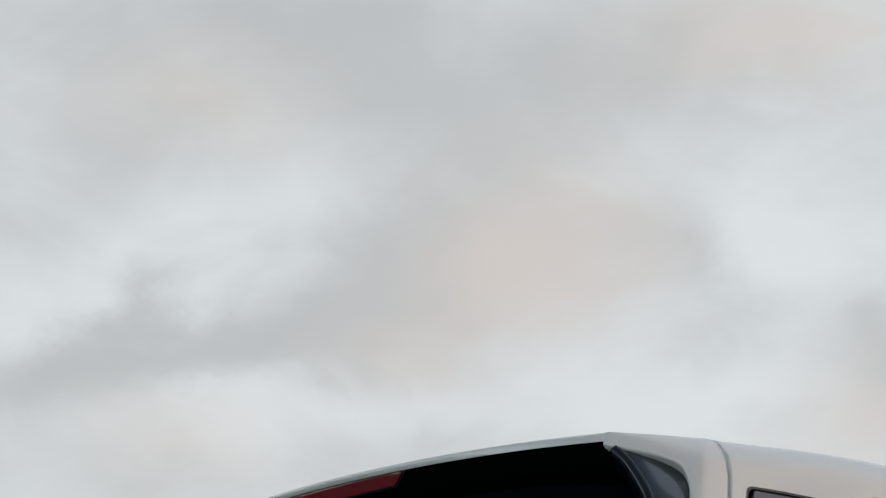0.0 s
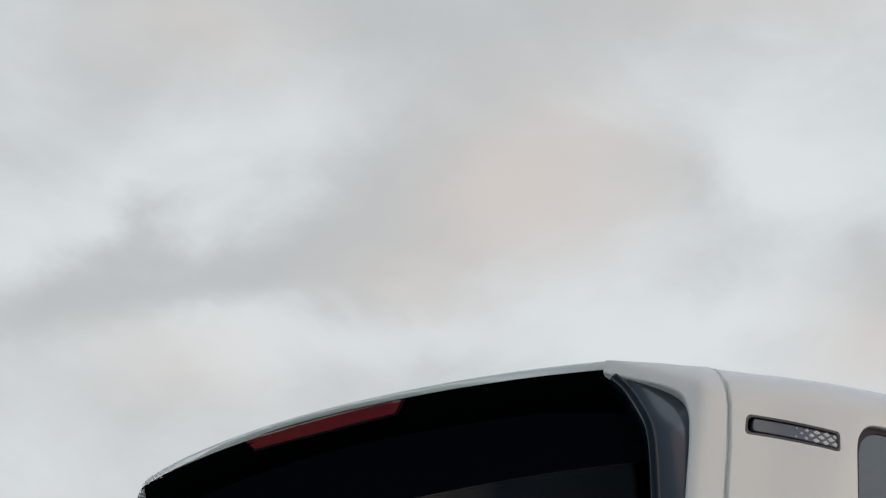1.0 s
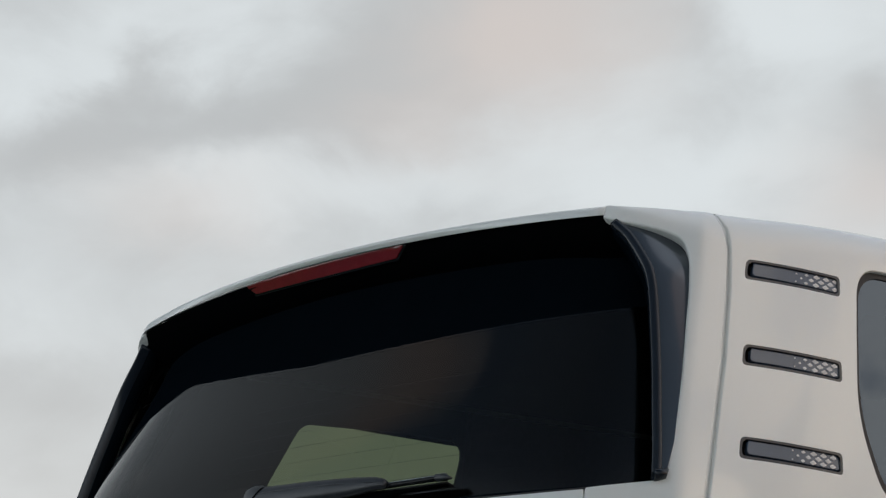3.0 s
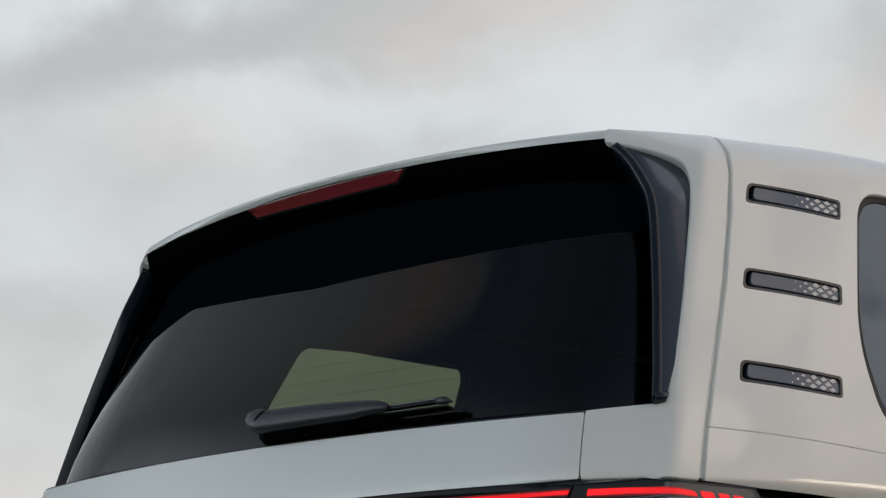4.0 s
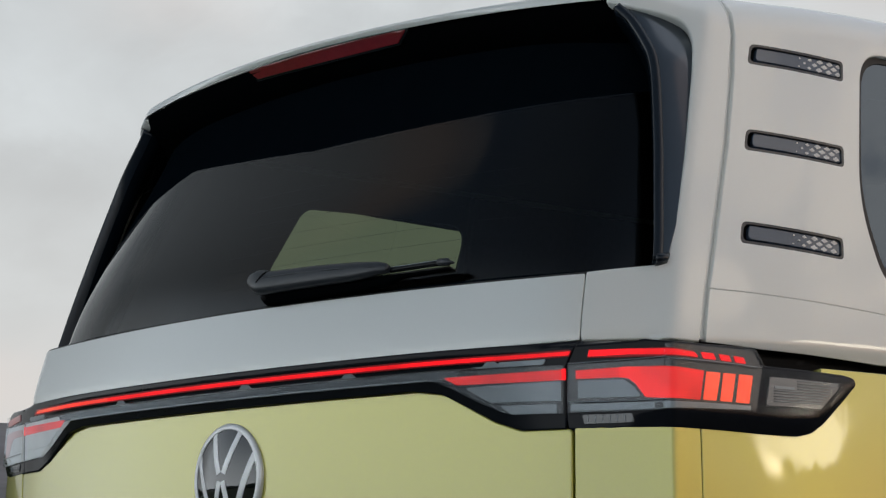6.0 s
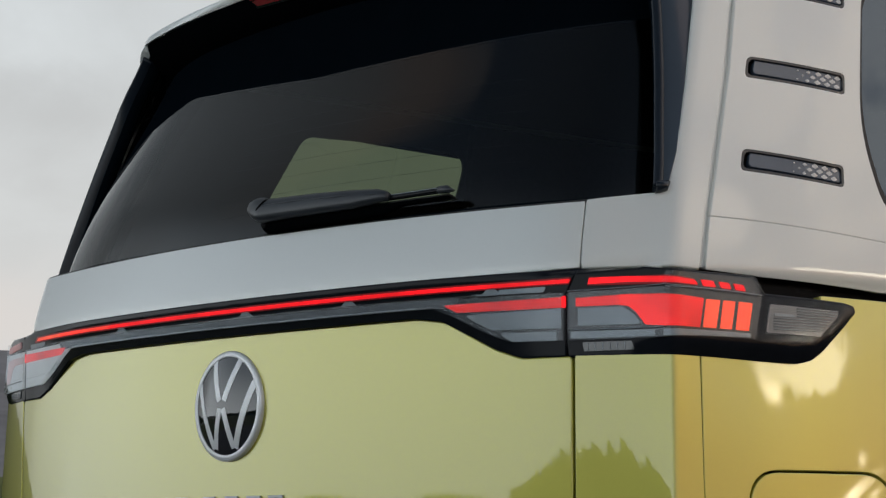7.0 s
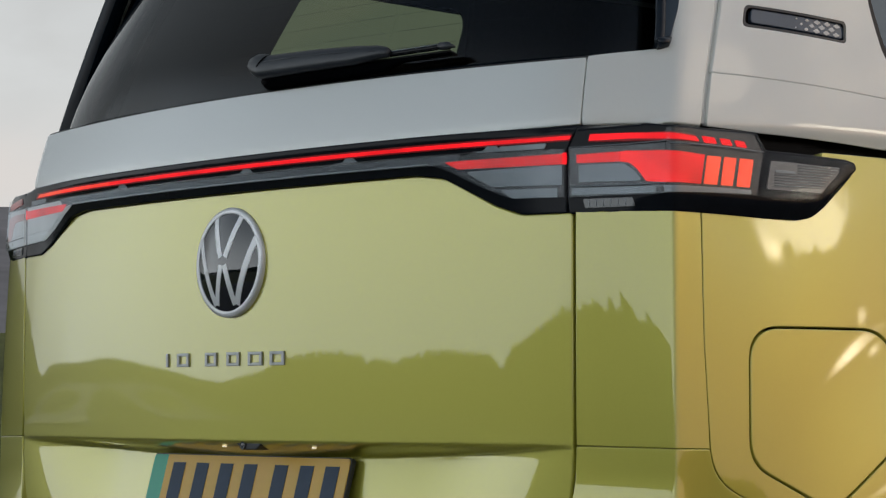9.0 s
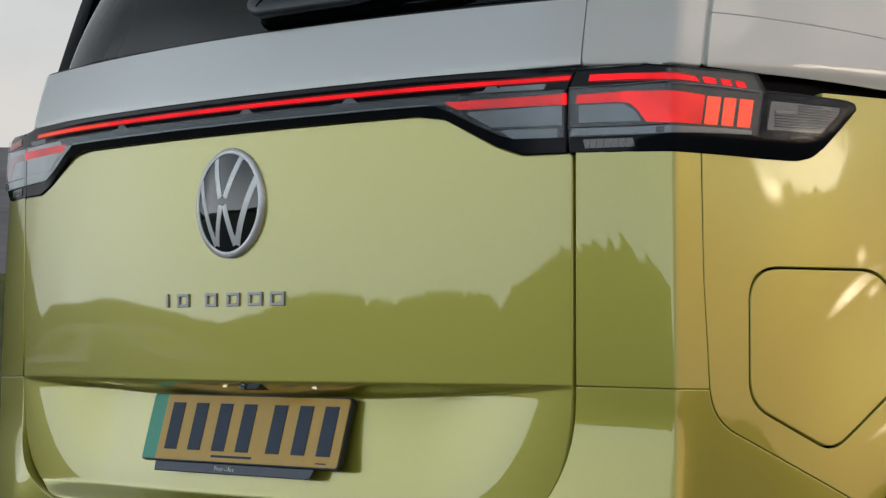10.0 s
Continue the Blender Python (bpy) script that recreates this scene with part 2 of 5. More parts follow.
BLADEBLACK = material("blue_black_blade_edge", (0.010, 0.016, 0.025), rough=0.25, spec=0.35, vary=0.1, size=30)
GASKET = material("black_rubber", (0.012, 0.012, 0.013), rough=0.6, vary=0.2, size=60)
CAVITY = material("black_cavity_plastic", (0.006, 0.006, 0.006), rough=0.85, spec=0.1, vary=0.2, size=30)
REDGLOW = material("red_lamp_glow", (0.25, 0.004, 0.004), rough=0.3, spec=0.2, emit=(1.0, 0.008, 0.016), power=0.95)
REDGLOW2 = material("red_lamp_diffuser", (0.3, 0.008, 0.006), rough=0.3, spec=0.3, emit=(1.0, 0.022, 0.022), power=0.78)
REDDULL = material("unlit_red_lens", (0.18, 0.006, 0.014), rough=0.16, coat=0.35, vary=0.12, size=50)
LAMPGREY = material("grey_lamp_reflector", (0.20, 0.235, 0.265), rough=0.3, metal=0.4, coat=0.2, vary=0.18, size=30)
BANDGREY = material("blue_grey_lamp_band", (0.07, 0.085, 0.105), rough=0.25, coat=0.2, vary=0.12, size=25)
LAMPDARK = material("smoked_lamp_plastic", (0.035, 0.04, 0.045), rough=0.2, coat=0.6, vary=0.12, size=30)
LENS = pane("clear_lamp_lens", (0.95, 0.95, 0.95), (0.82, 0.91, 1.0), ior=1.30, haze=0.003)
LENSGREY = material("blue_grey_lamp_surround", (0.022, 0.030, 0.040), rough=0.25, coat=0.2, vary=0.12, size=25)
# far lamp's surround: the sky's grazing reflection is painted as a pale colour
SHEENFRAME = material("sky_sheen_lamp_lens", (0.84, 0.88, 0.88), rough=0.35, coat=0.4, vary=0.10, size=25)
FRAMEDARK = material("smoky_lamp_surround", (0.028, 0.032, 0.038), rough=0.22, coat=0.2, vary=0.12, size=25)
HOUSING = material("dark_lamp_housing", (0.008, 0.010, 0.014), rough=0.10, spec=0.11, vary=0.15, size=30, rough_vary=0.03)
REDCASE = material("dim_red_lamp_casing", (0.16, 0.004, 0.006), rough=0.3, spec=0.3, emit=(1.0, 0.012, 0.02), power=0.07)
REDARM = material("red_lamp_arm", (0.3, 0.008, 0.008), rough=0.3, spec=0.3, emit=(1.0, 0.03, 0.035), power=0.5)
# far lamp's red parts, paled in the colour for the sky's sheen
FARRED = material("sky_sheen_red_lens", (0.50, 0.42, 0.41), rough=0.3, spec=0.4, emit=(1.0, 0.05, 0.04), power=0.10)
SILVER = material("satin_silver_paint", (0.82, 0.83, 0.84), rough=0.4, metal=0.35, vary=0.04, size=60)
MARKER = material("smoked_marker_lens", (0.18, 0.185, 0.19), rough=0.25, coat=0.4, vary=0.15, size=40)
TINT = pane("privacy_glass", (0.46, 0.49, 0.47), (1.0, 0.99, 0.98), ior=1.5)
SIDEGLASS = pane("side_privacy_glass", (0.07, 0.10, 0.15), (0.66, 0.82, 1.0), ior=2.0)
FARGLASS = pane("green_side_glass", (0.245, 0.285, 0.172), ior=1.7)
TRIM = material("grey_interior_plastic", (0.055, 0.055, 0.055), rough=0.7, vary=0.1, size=40, bump=0.3)
LINING = material("pale_pillar_lining", (0.105, 0.102, 0.10), rough=0.8, vary=0.05, size=8)
HEADLINER = material("dark_grey_headliner_cloth", (0.010, 0.009, 0.009), rough=0.95, vary=0.06, size=60, bump=0.4)
FABRIC = material("dark_seat_fabric", (0.03, 0.031, 0.034), rough=0.9, vary=0.2, size=80, bump=0.5)
RUBBER = material("tyre_rubber", (0.014, 0.014, 0.015), rough=0.75, vary=0.25, size=30, bump=0.6)
ALLOY = material("dark_alloy", (0.28, 0.29, 0.30), rough=0.3, metal=0.85, vary=0.08, size=20)
PLATEYELLOW = material("yellow_reflective_plate", (0.72, 0.43, 0.05), rough=0.4, coat=0.08, vary=0.03, size=50)
PLATEGREEN = material("green_plate_band", (0.018, 0.42, 0.26), rough=0.4, coat=0.12, vary=0.03, size=50)
INK = material("dark_blue_ink", (0.052, 0.078, 0.12), rough=0.5, spec=0.2, vary=0.06, size=60)
STRIPGREY = material("slate_holder_strip", (0.06, 0.078, 0.115), rough=0.4, vary=0.06, size=40)
PALEINK = material("white_print", (0.72, 0.73, 0.74), rough=0.5, vary=0.03, size=80)
# ---- the van's outer surface: s runs round the plan from the middle of the tail, z is the height ----


def smooth(x, lo, hi):
    k = np.clip((x - lo) / (hi - lo), 0, 1)
    return k * k * (3 - 2 * k)


def plan_curve():
    xs, ys, ss = [], [], []
    x, y, s, step = 0.0, -0.208, 0.0, 0.002
    start, first = None, 0.0
    while x > -0.001 and s < 8:
        xs.append(x), ys.append(y), ss.append(s)
        if start is None and x < 0.868:
            phi = math.atan(0.28 * x)
        else:
            if start is None:
                start, first = s, phi
            a = s - start
            if a < 0.014:
                phi = first + (radians(58) - first) * float(smooth(a / 0.014, 0, 1))
            elif a < 0.380:
                phi = radians(58 + 31 * math.sin((a - 0.014) / 0.366 * math.pi / 2))
            elif y < 3.75:
                phi = radians(89)
            else:
                phi = min(radians(176), phi + step / 0.62)
        x, y, s = x + math.cos(phi) * step, y + math.sin(phi) * step, s + step
    return np.array(xs), np.array(ys), np.array(ss)


PX, PY, PS = plan_curve()
END = float(PS[-1])


def roof_edge(a):
    """Height of the roof's edge along the plan."""
    return np.interp(a, [0.0, 0.69, 0.745, 0.835, 0.901, 1.0, 1.25, 2.5], [1.888, 1.870, 1.861, 1.846, 1.8375, 1.8360, 1.844, 1.852])


# close to the camera: shifts along lines from here leave its outlines unchanged
NEAR_EYE = (3.2, -2.6, 0.9)


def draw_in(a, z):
    """How far the corners and the flanks lie in from the plain plan, along the camera's sight lines."""
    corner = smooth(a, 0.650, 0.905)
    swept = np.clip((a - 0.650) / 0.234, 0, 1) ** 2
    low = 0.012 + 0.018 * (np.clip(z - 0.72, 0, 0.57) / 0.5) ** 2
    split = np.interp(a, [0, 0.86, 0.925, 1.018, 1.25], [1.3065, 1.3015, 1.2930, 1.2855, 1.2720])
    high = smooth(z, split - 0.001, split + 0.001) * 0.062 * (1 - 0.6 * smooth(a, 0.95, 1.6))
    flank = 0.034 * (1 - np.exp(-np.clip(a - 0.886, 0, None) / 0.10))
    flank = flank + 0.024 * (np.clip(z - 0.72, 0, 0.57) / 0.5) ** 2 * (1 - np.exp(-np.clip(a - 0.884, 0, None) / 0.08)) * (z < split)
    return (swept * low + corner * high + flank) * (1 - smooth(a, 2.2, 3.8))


def roof_roll(a, z):
    r = 0.012 + 0.048 * smooth(a, 0.69, 0.93)
    d = np.clip(z - (roof_edge(a) - r), 0, r * 0.985)
    return (r - np.sqrt(r * r - d * d)) * smooth(a, 0.68, 0.75)


def surf(s, z, off=0.0):
    """Points of the body, off metres out of its skin."""
    s, z = np.asarray(s, float), np.asarray(z, float)
    a, side = np.abs(s), np.where(s < 0, -1.0, 1.0)
    k = np.clip((z - 1.30) / 0.56, 0, 2)
    lean = 1 - smooth(a, 2.5, 5.2) * 4.4
    x = np.interp(a, PS, PX) * (1 - 0.105 * k ** 1.2)
    y = np.interp(a, PS, PY) + 0.19 * k ** 1.25 * lean
    h = 0.003
    tx = np.interp(a + h, PS, PX) - np.interp(a - h, PS, PX)
    ty = np.interp(a + h, PS, PY) - np.interp(a - h, PS, PY)
    tx, ty = np.where(a < h, 1.0, tx), np.where(a < h, 0.0, ty)
    n = np.hypot(tx, ty)
    # the roof's edge rolls inwards
    roll = roof_roll(a, z)
    h = 0.09
    rx = np.interp(a + h, PS, PX) - np.interp(a - h, PS, PX)
    ry = np.interp(a + h, PS, PY) - np.interp(a - h, PS, PY)
    rn = np.hypot(rx, ry)
    o = off - 0.05 * smooth(-z, -0.62, -0.30)
    # the corners slide along lines from the camera, shaped to fit its view
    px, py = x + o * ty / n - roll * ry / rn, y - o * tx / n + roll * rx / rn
    ex, ey = px - NEAR_EYE[0], py - NEAR_EYE[1]
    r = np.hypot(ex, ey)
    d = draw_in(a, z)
    return np.stack([side * (px + d * ex / r), py + d * ey / r, z + d * (z - NEAR_EYE[2]) / r], -1)


def frames_at(s, z, off):
    """Points, outward normals and the two tangents on the skin displaced by off(s, z)."""
    f = off if callable(off) else (lambda a, b: np.full(np.shape(a), float(off)))
    h = 0.0015
    p = surf(s, z, f(s, z))
    ds = surf(s + h, z, f(s + h, z)) - surf(s - h, z, f(s - h, z))
    dz = surf(s, z + h, f(s, z + h)) - surf(s, z - h, f(s, z - h))
    n = np.cross(ds, dz)
    unit = [v / np.maximum(np.linalg.norm(v, axis=-1, keepdims=True), 1e-12) for v in (n, ds, dz)]
    return (p, *unit)


def rounded(points, n=6):
    """A closed outline with its corners rounded: rows of (s, z, radius)."""
    res, count = [], len(points)
    for i, (x, y, r) in enumerate(points):
        p = Vector((x, y))
        a, b = Vector(points[i - 1][:2]) - p, Vector(points[(i + 1) % count][:2]) - p
        if r <= 0:
            res.append((x, y))
            continue
        cut = min(r / max(math.tan(a.angle(b) / 2), 1e-3), a.length * (0.49 if points[i - 1][2] else 0.98), b.length * (0.49 if points[(i + 1) % count][2] else 0.98))
        p0, p1 = p + a.normalized() * cut, p + b.normalized() * cut
        for j in range(n + 1):
            t = j / n
            q = p0 * (1 - t) ** 2 + p * 2 * t * (1 - t) + p1 * t * t
            res.append((q.x, q.y))
    return res


def flip(points):
    return [(-p[0], *p[1:]) for p in points]


S_CUTS = np.unique(np.round(np.concatenate([np.arange(0, 0.84, 0.035), np.arange(0.84, 0.876, 0.006), np.arange(0.876, 0.9, 0.002), np.arange(0.9, 0.94, 0.006), np.arange(0.94, 1.32, 0.02),
                                            np.arange(1.35, END, 0.07)]), 4))
Z_CUTS = np.concatenate([np.arange(0.2, 1.26, 0.05), np.arange(1.26, 1.42, 0.006), np.arange(1.43, 1.745, 0.03), np.arange(1.745, 1.90, 0.007)])


def link_mesh(name, me, mat, parent, label=""):
    me.materials.append(mat)
    ob = new(name, me)
    ob.parent = parent
    if label:
        tagged(ob, label)
    return ob


def part(name, bm, mat, parent, label="", smoothed=True):
    bmesh.ops.recalc_face_normals(bm, faces=bm.faces)
    me = bpy.data.meshes.new(name)
    for f in bm.faces:
        f.smooth = smoothed
    bm.to_mesh(me)
    bm.free()
    return link_mesh(name, me, mat, parent, label)


def shell(name, outline, mat, parent, holes=(), off=0.0, depth=0.014, bevel=0.002, label="", zcuts=None, scuts=None, soft=0.0):
    """A sheet of the skin inside an outline in (s, z), with rounded edges that turn inwards."""
    bm = bmesh.new()
    for loop in (outline, *holes):
        clean = [p for i, p in enumerate(loop) if (Vector(p[:2]) - Vector(loop[i - 1][:2])).length > 1e-5]
        vs = [bm.verts.new((p[0], p[1], 0)) for p in clean]
        for i, v in enumerate(vs):
            bm.edges.new((vs[i - 1], v))
    bmesh.ops.triangle_fill(bm, use_beauty=True, use_dissolve=False, edges=bm.edges[:], normal=(0, 0, 1))
    lo_s, hi_s = min(v.co.x for v in bm.verts), max(v.co.x for v in bm.verts)
    lo_z, hi_z = min(v.co.y for v in bm.verts), max(v.co.y for v in bm.verts)
    sc = S_CUTS if scuts is None else scuts
    for c in np.concatenate([-sc[::-1], sc[1:]]):
        if lo_s + 0.002 < c < hi_s - 0.002:
            bmesh.ops.bisect_plane(bm, geom=bm.verts[:] + bm.edges[:] + bm.faces[:], dist=1e-6, plane_co=(c, 0, 0), plane_no=(1, 0, 0))
    for c in (Z_CUTS if zcuts is None else zcuts):
        if lo_z + 0.002 < c < hi_z - 0.002:
            bmesh.ops.bisect_plane(bm, geom=bm.verts[:] + bm.edges[:] + bm.faces[:], dist=1e-6, plane_co=(0, c, 0), plane_no=(0, 1, 0))
    bm.normal_update()
    for f in bm.faces:
        if f.normal.z < 0:
            f.normal_flip()
    bm.verts.index_update()
    flat = np.array([v.co[:2] for v in bm.verts])
    faces = [[v.index for v in f.verts] for f in bm.faces]
    rim, outward = [], {}
    for ed in bm.edges:
        if len(ed.link_faces) == 1:
            loop = next(lp for lp in ed.link_loops)
            a, b = loop.vert, loop.link_loop_next.vert
            d = (b.co - a.co)
            d = Vector((d.y, -d.x)).normalized()
            rim.append((a.index, b.index))
            for v in (a.index, b.index):
                outward[v] = outward.get(v, Vector((0, 0))) + d
    bm.free()
    f = off if callable(off) else (lambda a, b: np.full(np.shape(a), float(off)))
    p, n, _, _ = frames_at(flat[:, 0], flat[:, 1], off)
    if soft:
        n = sum(frames_at(flat[:, 0] + soft * k, flat[:, 1], off)[1] * math.exp(-k * k) for k in np.linspace(-1.6, 1.6, 9))
        n /= np.linalg.norm(n, axis=1, keepdims=True)
    verts, norms = [p], [n]
    order = list(outward)
    at = {v: i for i, v in enumerate(order)}
    o2 = np.array([outward[v].normalized()[:] for v in order])
    e2 = flat[order]
    q, qn, qs, qz = frames_at(e2[:, 0], e2[:, 1], off)
    lateral = qs * o2[:, :1] + qz * o2[:, 1:]
    lateral /= np.linalg.norm(lateral, axis=1, keepdims=True)
    ring1, ring2 = q + lateral * bevel * 0.7 - qn * bevel * 0.3, q + lateral * bevel - qn * bevel
    ring3 = ring2 - qn * depth
    verts += [ring1, ring2, ring3]
    norms += [(qn + lateral) * 0.7071, lateral * 0.97 + qn * 0.2, lateral]
    base, m = len(flat), len(order)
    for a, b in rim:
        i, j = at[a], at[b]
        faces.append([b, a, base + i, base + j])
        for k in range(2):
            faces.append([base + k * m + j, base + k * m + i, base + (k + 1) * m + i, base + (k + 1) * m + j])
    me = bpy.data.meshes.new(name)
    me.from_pydata(np.concatenate(verts).tolist(), [], faces)
    me.polygons.foreach_set("use_smooth", [True] * len(me.polygons))
    nn = np.concatenate(norms)
    nn /= np.linalg.norm(nn, axis=1, keepdims=True)
    me.normals_split_custom_set_from_vertices(nn.tolist())
    return link_mesh(name, me, mat, parent, label)


def loft(name, stations, mat, parent, label="", sides=12, square=0.5, off=0.0):
    """A bar laid along the skin: rows of (s, z, off, half height, half depth), with a rounded section."""
    bm = bmesh.new()
    rings = []
    st = np.array(stations, float)
    p, n, ds, dz = frames_at(st[:, 0], st[:, 1], 0.0)
    centre = p + n * st[:, 2:3]
    for i in range(len(st)):
        t = centre[min(i + 1, len(st) - 1)] - centre[max(i - 1, 0)]
        t /= np.linalg.norm(t)
        w = np.cross(n[i], t)
        w /= np.linalg.norm(w)
        m = np.cross(t, w)
        ring = []
        for j in range(sides):
            a = 2 * math.pi * j / sides
            c, d = math.cos(a), math.sin(a)
            c, d = math.copysign(abs(c) ** square, c), math.copysign(abs(d) ** square, d)
            ring.append(bm.verts.new(centre[i] + w * c * st[i, 3] + m * d * st[i, 4]))
        rings.append(ring)
    for a, b in zip(rings, rings[1:]):
        for j in range(sides):
            bm.faces.new((a[j - 1], a[j], b[j], b[j - 1]))
    bm.faces.new(rings[0]), bm.faces.new(rings[-1][::-1])
    return part(name, bm, mat, parent, label)


def box(bm, size, m=Matrix(), bevel=0.0, segments=2):
    g = bmesh.ops.create_cube(bm, size=1.0, matrix=m @ Matrix.Diagonal((*size, 1)))
    if bevel:
        edges = list({ed for v in g["verts"] for ed in v.link_edges})
        bmesh.ops.bevel(bm, geom=edges, offset=bevel, segments=segments, affect="EDGES", profile=0.5)
    return bm


def flat_plate(name, outline, thick, m, mat, parent, label="", bevel=0.0):
    """A flat piece: an outline in x, y given its thickness towards +z, set at m."""
    bm = bmesh.new()
    vs = [bm.verts.new((x, y, 0)) for x, y in outline]
    face = bm.faces.new(vs)
    ext = bmesh.ops.extrude_face_region(bm, geom=[face])
    top = [v for v in ext["geom"] if isinstance(v, bmesh.types.BMVert)]
    for v in top:
        v.co.z += thick
    if bevel:
        edges = [ed for ed in bm.edges if ed.verts[0] in top and ed.verts[1] in top]
        bmesh.ops.bevel(bm, geom=edges, offset=bevel, segments=2, affect="EDGES", profile=0.5)
    bmesh.ops.transform(bm, matrix=m, verts=bm.verts)
    return part(name, bm, mat, parent, label, smoothed=False)


def on_skin(s, z, off=0.0):
    """A frame on the skin: x along the tail, y up, z outwards."""
    p, n, ds, dz = (v[0] for v in frames_at(np.array([s]), np.array([z]), off))
    up_ = np.cross(n, ds)
    m = Matrix((ds, up_, n)).transposed().to_4x4()
    return Matrix.Translation(p) @ m


# ---- van ----
van = tagged(new("van"), "two-tone lime yellow and white electric van with lit tail lamps", "van")


def empty(name, parent, label=""):
    ob = new(name)
    ob.parent = parent
    if label:
        tagged(ob, label)
    return ob


def curve(points, n=6):
    """Points along a smooth curve through the given ones."""
    res = []
    for i in range(len(points) - 1):
        p0, p1, p2, p3 = (np.array(points[min(max(j, 0), len(points) - 1)]) for j in (i - 1, i, i + 1, i + 2))
        for t_ in np.linspace(0, 1, n, endpoint=False):
            res.append(tuple(0.5 * (2 * p1 + (p2 - p0) * t_ + (2 * p0 - 5 * p1 + 4 * p2 - p3) * t_ ** 2 + (3 * p1 - p0 - 3 * p2 + p3) * t_ ** 3)))
    return res + [tuple(points[-1])]


# lower tail
BAR_LOW = [(0.716, 1.1810, 0), (0.634, 1.1818, 0.03), (0.587, 1.1965, 0.06), (0.492, 1.2420, 0.05), (0.440, 1.2490, 0.05)]


def recess(s, z):
    """The hollow for the plate: a wall under the crease, a floor that comes forward lower down, sides that run together."""
    a = np.abs(s)
    bowl = 1 - smooth(a, 0.40, 0.735)
    h = np.clip(z - 0.67, 0, 0.17)
    deep = bowl * (0.036 + 0.07 * h + 0.45 * h * h) * smooth(z, 0.646, 0.676)
    low = 0.8525 - 0.024 * (1 - np.clip(a / 0.70, 0, 1) ** 2)
    k = np.clip((0.8585 - z) / (0.8585 - low), 0, 1)
    return -deep * k * k * (3 - 2 * k)


gate_top = [(-p[0], p[1], p[2]) for p in BAR_LOW[::-1]]
gate_outline = rounded(BAR_LOW + gate_top + [(-0.7180, 1.178, 0), (-0.7180, 0.645, 0.20), (0.7180, 0.645, 0.20), (0.7180, 1.178, 0)], 12)
gate_z = np.concatenate([np.arange(0.64, 0.71, 0.006), np.arange(0.71, 0.82, 0.012), np.arange(0.822, 0.866, 0.0025), np.arange(0.88, 1.26, 0.03)])
shell("tailgate_panel", gate_outline, LIME, van, off=recess, zcuts=gate_z, scuts=np.arange(0, 0.72, 0.012), bevel=0.003, depth=0.03,
      label="glossy lime yellow tailgate with a recess for the plate")


def belly(s, z):
    """The bumper's corners swell out lower down."""
    a = np.abs(s)
    return 0.019 * smooth(-z, -0.822, -0.62) * smooth(a, 0.60, 0.72) * (1 - smooth(a, 0.872, 0.915)) * smooth(z, 0.30, 0.5)


def flare(s, z):
    y = np.interp(np.abs(s), PS, PY)
    return 0.020 * smooth(-np.hypot(y - 0.56, z - 0.40), -0.700, -0.40) * smooth(np.abs(s), 0.93, 1.15) + belly(s, z)


def tucked(s, z):
    """The bumper runs in below the seam along the flank."""
    a = np.abs(s)
    under = np.clip(np.interp(a, [0.9335, 0.964, 1.165], [0.8525, 0.796, 0.695]) - z, 0, 0.3)
    return flare(s, z) - 0.030 * under * smooth(a, 0.885, 0.925)


